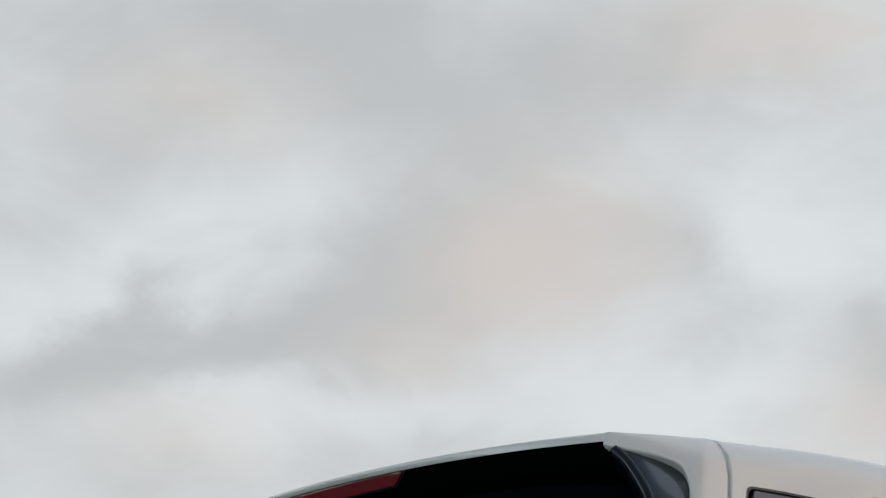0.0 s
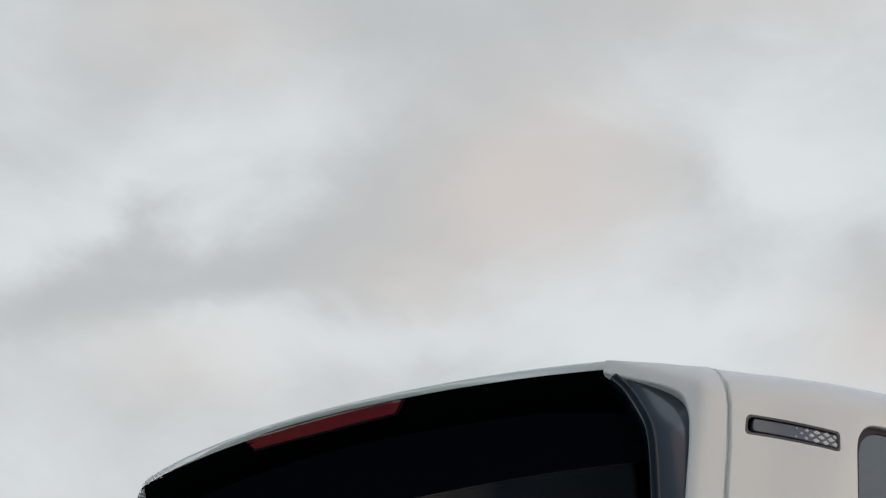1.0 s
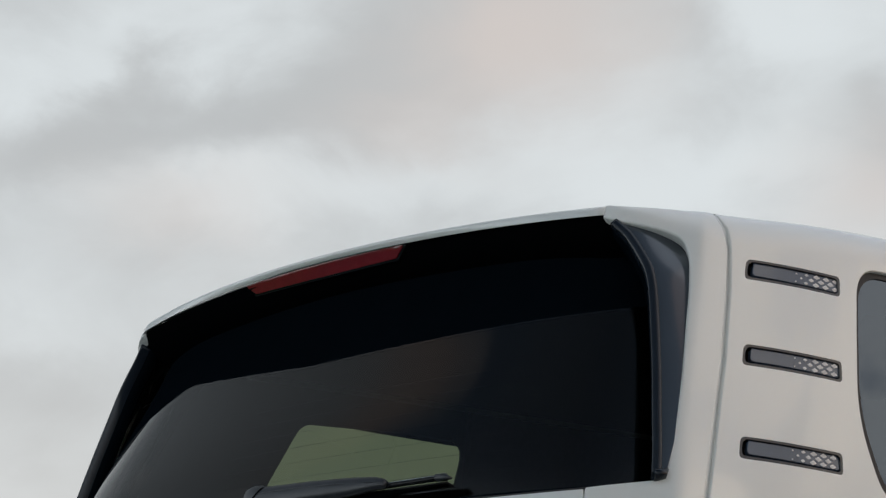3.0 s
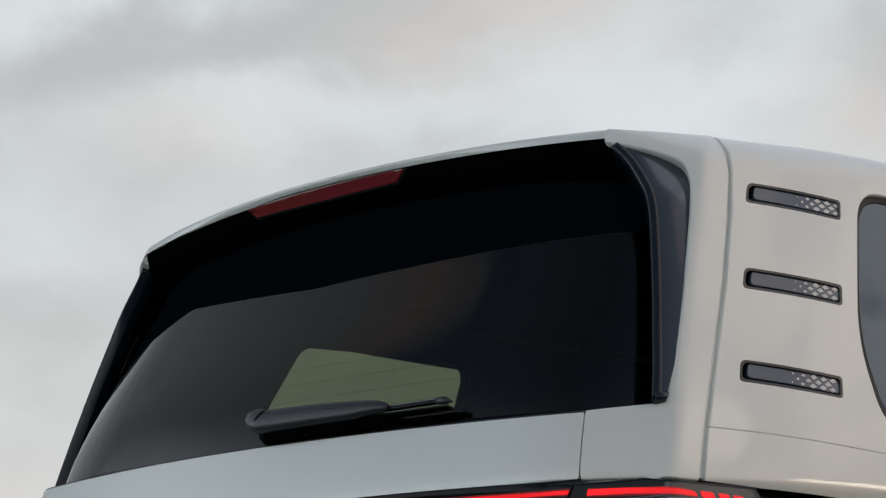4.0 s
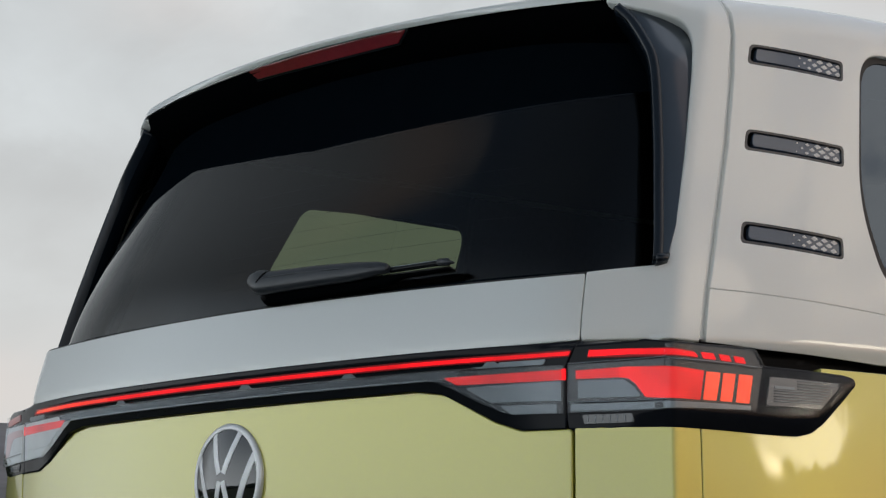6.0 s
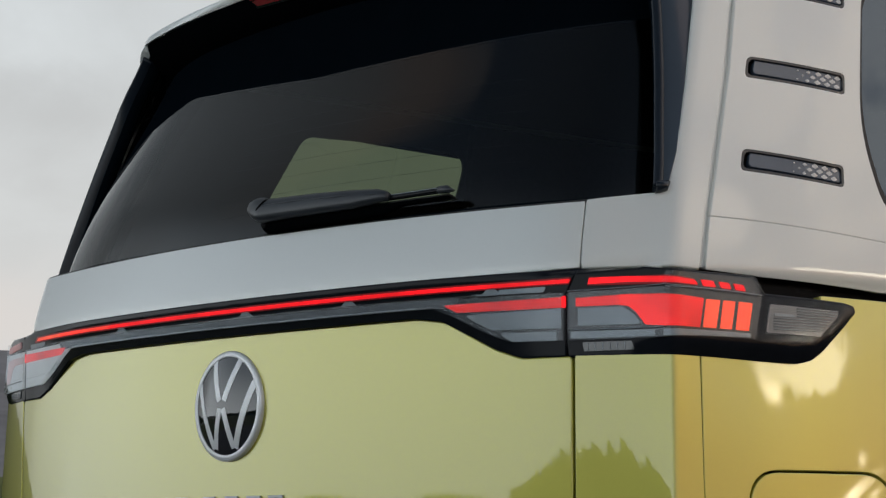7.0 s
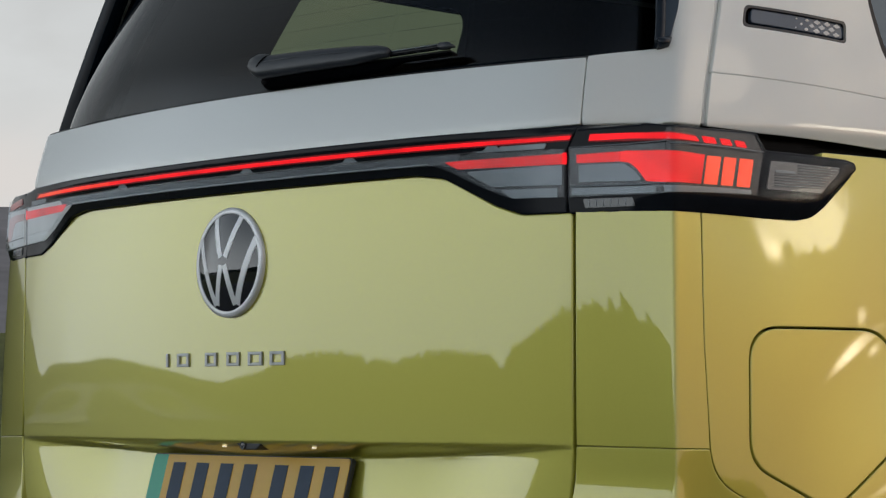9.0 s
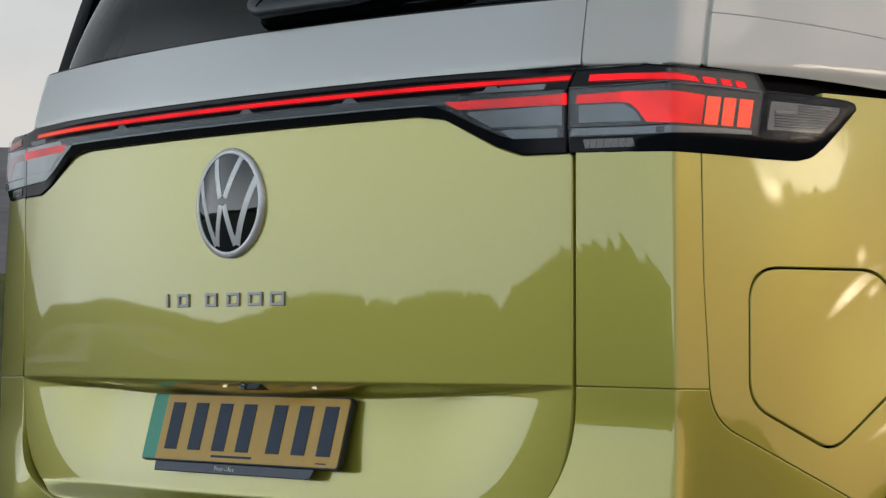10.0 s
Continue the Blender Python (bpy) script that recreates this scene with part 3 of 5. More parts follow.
for sg in (1, -1):
    def side(points):
        return points if sg > 0 else flip(points)
    # panels of the tail's corner and flank
    shell("rear_quarter_panel", rounded(side([(0.7275, 0.8595, 0), (0.9335, 0.8560, 0), (0.9255, 1.00, 0), (0.9215, 1.20, 0), (0.7275, 1.20, 0)])),
          LIME, van, bevel=0.0015)
    bump_out = side([(0.7275, 0.8555, 0), (0.9335, 0.8525, 0), (0.939, 0.8086, 0.073), (1.165, 0.695, 0),
                     (1.185, 0.60, 0.1), (1.15, 0.30, 0), (0.728, 0.30, 0), (0.0, 0.30, 0), (0.0, 0.640, 0), (0.30, 0.640, 0), (0.7275, 0.638, 0.205)])
    if sg > 0:
        full = [p for p in bump_out if abs(p[0]) > 1e-6]
        full = full[:7] + [(-p[0], p[1], p[2]) for p in full[:7][::-1]] + [(-0.7275, 0.638, 0.205), (0.7275, 0.638, 0.205)]
        shell("rear_bumper", rounded(full, 12), LIME, van, bevel=0.002, depth=0.03, off=tucked)
    arch = [(0.60 + 0.475 * math.cos(a), 0.378 + 0.475 * math.sin(a)) for a in np.linspace(math.pi * 0.86, 0.02, 22)]
    to_s = 1.255 - float(np.interp(1.255, PS, PY))
    arch = [(y + to_s, z, 0) for y, z in arch]
    flap = [(0.9985, 1.0175, 0.045), (1.262, 1.0175, 0.075), (1.286, 0.875, 0.05), (1.130, 0.7700, 0.045), (0.9985, 0.8350, 0.05)]
    hole = [(0.9925, 1.0238, 0.050), (1.268, 1.0238, 0.080), (1.293, 0.872, 0.055), (1.130, 0.7625, 0.050), (0.9925, 0.8315, 0.055)]
    flank = ([(0.9255, 1.20, 0), (0.9285, 1.00, 0), (0.9365, 0.856, 0), (0.9420, 0.8116, 0.073), (1.168, 0.698, 0)]
             + arch + [(4.05, 0.36, 0), (4.05, 1.266, 0), (1.124, 1.266, 0), (1.106, 1.195, 0)])
    shell("flank_panel", rounded(side(flank)), LIME, van, holes=[rounded(side(hole), 10)] if sg > 0 else [], bevel=0.0015, off=flare,
          scuts=np.concatenate([S_CUTS[S_CUTS < 0.94], np.arange(0.94, 1.33, 0.010), S_CUTS[S_CUTS > 1.33]]), zcuts=np.arange(0.36, 1.27, 0.018))
    if sg > 0:
        shell("charging_flap", rounded(flap, 10), LIME, van, bevel=0.0022, off=flare, scuts=np.arange(0.99, 1.30, 0.008), zcuts=np.arange(0.76, 1.03, 0.010))
    # white upper body
    pillar_curve = [(*p, 0) for p in curve([(0.748, 1.8305), (0.8085, 1.8098), (0.8500, 1.7890), (0.8705, 1.7590), (0.8788, 1.7115), (0.8820, 1.659), (0.8845, 1.5713)])]
    roll_in = lambda s, z: -0.0035 * smooth(-z, -1.328, -1.298) ** 2 * (1 - smooth(np.abs(s), 0.83, 0.88))
    shell("white_corner_panel", rounded(side([(0.7400, 1.3085, 0), (0.880, 1.3025, 0), (0.9215, 1.2980, 0), (0.9290, 1.44, 0), (0.9350, 1.59, 0), (0.9335, 1.67, 0),
                                              (0.9285, 1.765, 0.02), (0.917, 1.803, 0.02), (0.898, 1.8330, 0), (0.835, 1.8415, 0), (0.745, 1.8565, 0), (0.6935, 1.8645, 0), (0.6935, 1.8480, 0),
                                              (0.7110, 1.8415, 0.01), *pillar_curve,
                                              (0.883, 1.50, 0.1), (0.873, 1.405, 0.022),
                                              (0.7400, 1.405, 0)]), 10), WHITE, van, off=roll_in, bevel=0.004, soft=0.012)
    lower = side([(0.9335, 1.296, 0), (1.02, 1.289, 0), (1.25, 1.281, 0), (4.1, 1.281, 0), (4.1, 1.343, 0), (1.25, 1.353, 0), (1.06, 1.363, 0), (0.9365, 1.3700, 0)])
    side_roll = lambda s, z: -0.005 * smooth(-z, -1.305, -1.279) ** 2
    shell("white_belt_panel", rounded(lower), WHITE, van, off=side_roll, bevel=0.0012)
    window = [(1.169, 1.768, 0.047), (2.14, 1.759, 0.05), (2.18, 1.39, 0.06), (1.262, 1.385, 0.10), (1.190, 1.52, 0.3)]
    window2 = [(2.26, 1.755, 0.05), (3.16, 1.755, 0.05), (3.18, 1.385, 0.05), (2.30, 1.385, 0.06)]
    window3 = [(3.27, 1.755, 0.05), (3.72, 1.755, 0.06), (4.02, 1.385, 0.05), (3.27, 1.385, 0.05)]
    vents = [(0.964, 1.7355, 1.138, 1.7260), (0.973, 1.5985, 1.1530, 1.5885), (0.979, 1.4570, 1.1630, 1.4455)]

    def vent_outline(v, grow):
        a, za, b, zb = v
        h = 0.0145 + grow
        return [(a - grow, za - h, 0.010), (b + grow, zb - h, 0.007), (b + grow - 0.004, zb + h, 0.010), (a - grow, za + h, 0.010)]

    upper = [(0.9375, 1.3735, 0), (1.06, 1.3665, 0), (1.25, 1.3565, 0), (4.1, 1.3465, 0), (4.1, 1.40, 0), (3.80, 1.78, 0), (3.80, 1.8475, 0), (2.5, 1.8475, 0), (1.25, 1.8395, 0), (1.0, 1.8315, 0), (0.9055, 1.8325, 0), (0.929, 1.803, 0.02), (0.938, 1.765, 0.02),
             (0.9445, 1.70, 0), (0.9475, 1.59, 0), (0.9420, 1.44, 0)]
    shell("white_side_panel", rounded(side(upper)), WHITE, van, holes=[rounded(side(w), 8) for w in (window, window2, window3)]
          + [rounded(side(vent_outline(v, 0.003)), 5) for v in vents], bevel=0.003)
    for w in (window, window2, window3):
        shell("side_window", rounded(side(w), 8), SIDEGLASS if sg > 0 else FARGLASS, van, off=-0.009, bevel=0.001, depth=0.004).visible_shadow = False
        inner = [(s + (0.012 if s < np.mean([q[0] for q in w]) else -0.012), z + (0.012 if z < 1.6 else -0.012), r) for s, z, r in w]
        shell("window_seal", rounded(side(w), 8), GASKET, van, holes=[rounded(side(inner), 8)], off=-0.007, bevel=0.001, depth=0.003)
    # three vents on the pillar
    for v in vents:
        a, za, b, zb = v
        vent = shell("pillar_vent", rounded(side(vent_outline(v, 0.002)), 5), VENTRIM, van, holes=[rounded(side(vent_outline(v, -0.0012)), 5)],
                     off=-0.0005, bevel=0.0015, depth=0.014, label="black pillar vent with a pattern of pale lozenges")
        shell("vent_well", rounded(side(vent_outline(v, 0.0)), 5), CAVITY, vent, off=-0.011, bevel=0.0003, depth=0.002)
        tray = [(a + 0.013, za - 0.0085, 0.007), (b - 0.003, zb - 0.0085, 0.005), (b - 0.006, zb + 0.0115, 0.008), (a + 0.013, za + 0.0115, 0.006)]
        shell("vent_tray", rounded(side(tray), 5), VENTGREY, vent, off=-0.0035, bevel=0.0014, depth=0.007)
        a, za, b, zb = v
        for i in range(9):
            x = a + 0.089 + i * 0.0097
            zc = za + (zb - za) * (x - a) / (b - a) + 0.001
            w, h = 0.0018 + 0.0052 * min(i / 4.0, 1), 0.0012 + 0.0023 * min(i / 4.0, 1)
            for dz in ((0.0066, -0.0066) if i % 2 == 0 else (0.0, 0.0132 - 0.0006) if i in (5, 7) else (0.0,)):
                if dz > 0.01:
                    continue
                zz = zc + dz
                shell("lozenge", rounded(side([(x - w, zz, 0.0008), (x, zz - h, 0.0012), (x + w, zz - 0.0008, 0.0008), (x, zz + h, 0.0012)]), 3),
                      PALEINK, vent, off=-0.0028, bevel=0.0002, depth=0.0006)

    channel = side([(0.916, 1.30, 0), (0.921, 1.40, 0), (0.926, 1.59, 0), (0.918, 1.765, 0.02), (0.906, 1.797, 0.01), (0.885, 1.8335, 0),
                    (0.922, 1.8325, 0), (0.938, 1.797, 0.01), (0.946, 1.765, 0.02), (0.955, 1.70, 0), (0.956, 1.59, 0), (0.950, 1.44, 0), (0.942, 1.30, 0)])
    shell("pillar_channel", rounded(channel), WHITE, van, off=lambda s, z: -0.008 + 0.005 * smooth(z, 1.78, 1.83), bevel=0.0005, depth=0.004)

# tailgate, white band
white_roll = lambda s, z: -0.0035 * smooth(-z, -1.328, -1.298) ** 2
band_top = [(s, 1.4090 - 0.0050 * (s / 0.7325) ** 2, 0) for s in np.linspace(0.7325, -0.7325, 31)]
shell("tailgate_white_panel", rounded([(0.7325, 1.3085, 0)] + band_top + [(-0.7325, 1.3085, 0), (0.0, 1.3085, 0)]),
      WHITE, van, off=white_roll, bevel=0.0015)

# rear window


def sunk(s, z):
    return -0.014 - 0.050 * smooth(z, 1.42, 1.80) - 0.056 * (np.clip(np.abs(s) - 0.46, 0, 0.4) / 0.36) ** 2


glass_outline = rounded([(0.850, 1.408, 0.01), (0.835, 1.60, 0.1), (0.805, 1.735, 0.1), (0.735, 1.818, 0.05), (0, 1.835, 0), (-0.735, 1.818, 0.05),
                         (-0.805, 1.735, 0.1), (-0.835, 1.60, 0.1), (-0.850, 1.408, 0.01), (0, 1.4135, 0)], 8)
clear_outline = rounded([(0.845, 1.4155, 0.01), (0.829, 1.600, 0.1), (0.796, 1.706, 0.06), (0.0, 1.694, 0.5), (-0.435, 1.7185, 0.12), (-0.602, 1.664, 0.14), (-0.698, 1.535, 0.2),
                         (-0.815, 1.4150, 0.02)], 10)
GLASS_CUTS = np.concatenate([np.arange(0, 0.56, 0.035), np.arange(0.56, 0.88, 0.01)])
# black border; its deep upper part is painted for the spoiler's dark reflection
shell("border_and_reflection", glass_outline, DULLBLACK, van, holes=[clear_outline], off=sunk, bevel=0.001, depth=0.004, scuts=GLASS_CUTS)
rear_glass = shell("rear_window", clear_outline, TINT, van, off=sunk, scuts=GLASS_CUTS, bevel=0.0003, depth=0.003, label="dark tinted rear window with heating wires")
rear_glass.visible_shadow = False
for i in range(7):
    z = 1.462 + i * 0.030
    wide = 0.69 - 0.11 * max(i - 1, 0) / 8 - (0.06 if i > 7 else 0)
    st = [(s, z, float(sunk(s, z)) - 0.003, 0.0002, 0.0002) for s in np.linspace(-0.12, wide - 0.08, 14)]
    loft("heating_wire", st, GASKET, rear_glass, sides=4)
loft("window_seal", [(s, 1.4114 - 0.0050 * min(abs(s) / 0.7325, 1.0) ** 2, -0.006, 0.0027, 0.004) for s in np.linspace(-0.862, 0.862, 90)], GASKET, van, sides=8)

# side blades beside the glass
BLADE = [(0.717, 1.836), (0.754, 1.805), (0.789, 1.7590), (0.808, 1.7245), (0.822, 1.674), (0.8395, 1.581), (0.849, 1.510), (0.856, 1.452), (0.8585, 1.413)]
BLADE = curve(BLADE)


def tuck(z):
    """The blades' tops lie further in, under the spoiler."""
    return -0.012 * smooth(z, 1.72, 1.836)


for sg in (1, -1):
    shift = 0.0 if sg > 0 else -0.008
    thin = lambda z, sg=sg: 1.0 if sg > 0 else 0.15 + 0.85 * float(smooth(z, 1.41, 1.62))
    cheek = [(s, z, 0) for s, z in BLADE] + [(0.870, 1.409, 0.006), (0.8840, 1.50, 0.1)] + [(s + 0.001, z + 0.0015, 0) for s, z, _ in pillar_curve[::-1]] + [(0.740, 1.836, 0)]

    def slope(s, z):
        edge = np.interp(z, [p[1] for p in BLADE[::-1]], [p[0] for p in BLADE[::-1]])
        d = np.clip(np.abs(s) - edge, 0, 0.08)
        return shift + 0.005 - 0.10 * d - 4.5 * d * d + tuck(z)

    blade = shell("side_blade", rounded([(sg * p[0], p[1], p[2]) for p in cheek], 10), BLADEGREY, van, off=slope, bevel=0.001, depth=0.02,
                  label="dark grey air blade beside the rear window", scuts=np.arange(0.69, 0.89, 0.004), zcuts=np.arange(1.40, 1.85, 0.010))
    loft("blade_edge", [(sg * (s - 0.004), z, 0.001 + shift + float(tuck(z)), thin(z) * 0.0076, 0.012) for s, z in BLADE], BLADEBLACK, blade, sides=12)
    loft("blade_seal", [(sg * (s - 0.002), z, -0.024 + float(tuck(z)), thin(z) * 0.010, 0.022 if sg > 0 else 0.012) for s, z in BLADE], DULLBLACK, blade, sides=8)
    if sg > 0:
        loft("blade_foot", [(sg * 0.850, 1.411, 0.004, 0.006, 0.015), (sg * 0.865, 1.4135, 0.0, 0.007, 0.012), (sg * 0.8705, 1.421, -0.003, 0.003, 0.006)], BLADEBLACK, blade)

# spoiler: its lip stands out furthest in the middle of the tail


def lip_high(s):
    return 1.8853 - 0.0255 * s ** 2 - 0.0254 * s ** 4 - 0.0069 * s + 0.0068 * s ** 3, 0.010 - 0.020 * s * s


def lip_low(s):
    return 1.8750 - 0.0394 * s ** 2 - 0.0246 * s ** 4 - 0.0084 * s + 0.0132 * s ** 3, 0.0 * s


def sheet(bm, rows):
    grid = [[bm.verts.new(p) for p in row] for row in rows]
    for a, b in zip(grid, grid[1:]):
        for j in range(len(a) - 1):
            bm.faces.new((a[j], b[j], b[j + 1], a[j + 1]))
    return grid


bm = bmesh.new()
rows = []
for s in np.linspace(-0.690, 0.690, 61):
    (zh, oh), (zl, ol) = lip_high(s), lip_low(s)
    hi, lo = Vector(surf(s, zh, oh)), Vector(surf(s, zl, ol))
    back = Vector(surf(s, zl + 0.012, ol - 0.030))
    top = Vector(surf(s, zh + 0.001, oh - 0.060))
    rows.append([back, lo + Vector((0, 0.002, 0.0012)), lo, lo.lerp(hi, 0.08), lo.lerp(hi, 0.5) + Vector((0, -0.002, 0)), lo.lerp(hi, 0.90), hi.lerp(lo, 0.02) + Vector((0, 0.0015, 0)),
                 hi + Vector((0, 0.005, 0.0004)), hi.lerp(top, 0.4) + Vector((0, 0, 0.001)), top])
grid = sheet(bm, rows)
bm.faces.new(grid[0]), bm.faces.new(grid[-1][::-1])
spoiler = part("spoiler", bm, WHITE, van, "white roof spoiler lip above the rear window")
bm = bmesh.new()
rows = []
for s in np.linspace(-0.712, 0.712, 41):
    zt, ol = lip_low(min(abs(s), 0.69))
    line = [(zt + 0.004, ol - 0.005), (zt - 0.004, ol - 0.009), (zt - 0.016, ol - 0.020), (zt - 0.028, ol - 0.032), (zt - 0.044, ol - 0.055), (zt - 0.056, ol - 0.080)]
    rows.append([surf(s, z, o) for z, o in line])
sheet(bm, rows)
part("spoiler_underside", bm, MATTBLACK, spoiler, "black underside")


def under_lip(s, z):
    return -0.005 - 0.75 * np.clip(lip_low(s)[0] - z, 0, 0.05)


for name, grow, mat, lift, words in (("brake_light_frame", 0.0035, GLOSSBLACK, 0.0, "black frame"), ("high_brake_light", 0.0, REDDULL, 0.0015, "unlit red high brake light")):
    out = [(-0.258 - grow * 2, float(lip_low(-0.26)[0]) - 0.0005, 0.002), (-0.230 - grow, 1.8565 - grow, 0.004), (0.0, 1.8535 - grow, 0), (0.197 + grow, 1.8530 - grow, 0.004), (0.224 + grow * 2, float(lip_low(0.23)[0]) - 0.0005, 0.002)]
    out += [(s, float(lip_low(s)[0]) - 0.0005, 0) for s in np.linspace(0.21, -0.24, 15)]
    shell(name, rounded(out), mat, spoiler, off=lambda s, z, d=lift: under_lip(s, z) + d, bevel=0.0008, depth=0.010, label=words)

# roof, closing the van above
bm = bmesh.new()
outer = [s for s in np.linspace(-END + 0.02, END - 0.02, 240)]
ring0 = [(s, float(roof_edge(abs(s))) - (0.008 if abs(s) < 0.70 else 0.0045)) for s in outer]
rings = []
base = surf([p[0] for p in ring0], [p[1] for p in ring0], [-0.002] * len(ring0))
mid = np.array([0.0, 2.2])
for k, (f, h) in enumerate(((1.0, 0.0), (0.97, 0.003), (0.85, 0.018), (0.6, 0.035), (0.3, 0.042), (0.06, 0.043))):
    rings.append([bm.verts.new((p[0] * f, mid[1] + (p[1] - mid[1]) * f, p[2] + h)) for p in base])
for a, b in zip(rings, rings[1:]):
    for j in range(len(a)):
        bm.faces.new((a[j - 1], a[j], b[j], b[j - 1]))
bm.faces.new(rings[-1])
part("roof", bm, WHITE, van, "white roof")

# dark structure behind the joints
shell("inner_frame", [(-END + 0.02, 0.32, 0), (END - 0.02, 0.32, 0), (END - 0.02, 1.34, 0), (0.9, 1.34, 0), (0.9, 1.40, 0), (-0.9, 1.40, 0), (-0.9, 1.34, 0), (-END + 0.02, 1.34, 0)],
      CAVITY, van, off=lambda s, z: -0.030 - 0.062 * (1 - smooth(np.abs(s), 0.6, 0.75)) * smooth(-z, -0.9, -0.87), bevel=0.0, depth=0.01)
for sg in (1, -1):
    shell("pillar_frame", [(sg * s, z) for s, z in ((0.888, 1.39), (1.150, 1.39), (1.150, 1.795), (0.91, 1.80), (0.888, 1.80))], CAVITY, van, off=-0.042, bevel=0.0, depth=0.01)

# front of the van: nose, windscreen
nose = [(4.06, 0.36, 0), (END - 0.01, 0.36, 0), (END - 0.01, 1.266, 0), (4.06, 1.266, 0)]
for sg in (1, -1):
    shell("nose_panel", [(sg * p[0], p[1]) for p in nose], LIME, van, bevel=0.0015)
    shell("white_nose_panel", [(sg * p[0], p[1]) for p in ((4.11, 1.281), (END - 0.01, 1.281), (END - 0.01, 1.36), (4.11, 1.36))], WHITE, van, bevel=0.0015)
    shell("windscreen", [(sg * p[0], p[1]) for p in ((4.13, 1.37), (END - 0.001, 1.37), (END - 0.001, 1.80), (3.81, 1.80), (3.81, 1.78))], SIDEGLASS, van, bevel=0.0005, depth=0.004).visible_shadow = False

# ---- tail lamps ----


def tilted(d):
    """Lamp faces on the tail look slightly down."""
    return lambda s, z: d + 0.13 * (z - 1.178) * (1 - smooth(np.abs(s), 0.43, 0.76))


def piece(name, outline, mat, parent, off, label="", bevel=0.0004, depth=0.002):
    return shell(name, rounded(outline), mat, parent, off=off, bevel=bevel, depth=depth, label=label)


def mirror_row(points):
    """An outline over the middle of the tail, from its right half."""
    return points + flip(points[::-1])


lamp_bar = shell("tail_light_bar", rounded(mirror_row([(0.7290, 1.3045, 0), (0.7095, 1.2700, 0.004), (0.7100, 1.1855, 0), (0.636, 1.1868, 0.03), (0.590, 1.2010, 0.06), (0.495, 1.2460, 0.05), (0.440, 1.2535, 0.05)])
                                           + [(0, 1.3045, 0)], 10),
                 HOUSING, van, off=tilted(0.001), bevel=0.003, depth=0.03, label="gloss black tail light bar with a lit red strip")
piece("strip_casing", [(-0.655, 1.2850, 0.003), (0.7180, 1.2850, 0.003), (0.7235, 1.2940, 0.003), (-0.640, 1.2945, 0.003)], REDCASE, lamp_bar, tilted(0.0024), "dim red casing")
piece("light_strip", [(-0.640, 1.2872, 0.002), (0.7178, 1.2870, 0.002), (0.7212, 1.2916, 0.002), (-0.630, 1.2920, 0.002)], REDGLOW, lamp_bar, tilted(0.0030), "glowing red strip")
piece("strip_end", [(-0.638, 1.2876, 0.002), (-0.520, 1.2874, 0.001), (-0.520, 1.2917, 0.001), (-0.629, 1.2918, 0.002)], REDHOT, lamp_bar, tilted(0.0034), "hotter orange-red end of the strip")
piece("strip_run", [(-0.519, 1.2874, 0.001), (-0.330, 1.2874, 0.001), (-0.330, 1.2917, 0.001), (-0.519, 1.2917, 0.001)], REDWARM, lamp_bar, tilted(0.0034))
piece("grey_band", mirror_row([(0.530, 1.2770, 0), (0.520, 1.2640, 0.004), (0.470, 1.2640, 0.01)]), BANDGREY, lamp_bar, tilted(0.0020))
loft("band_edge", [(s, 1.2648, float(tilted(0.0034)(s, 1.2648)), 0.0012, 0.001) for s in np.linspace(-0.47, 0.47, 30)], LAMPGREY, lamp_bar, sides=6)
loft("band_ridge", [(s, 1.2775, float(tilted(0.0030)(s, 1.2775)), 0.0008, 0.001) for s in np.linspace(-0.60, 0.56, 30)], LAMPDARK, lamp_bar, sides=6)
for s in (-0.30, 0.06, 0.30, 0.575):
    piece("lamp_clip", [(s - 0.022, 1.2785, 0.002), (s - 0.004, 1.2785, 0.002), (s + 0.004, 1.2848, 0.002), (s + 0.018, 1.2848, 0.002), (s + 0.026, 1.2785, 0.002), (s + 0.03, 1.2765, 0.001), (s - 0.026, 1.2765, 0.001)],
          LAMPGREY, lamp_bar, tilted(0.0026))
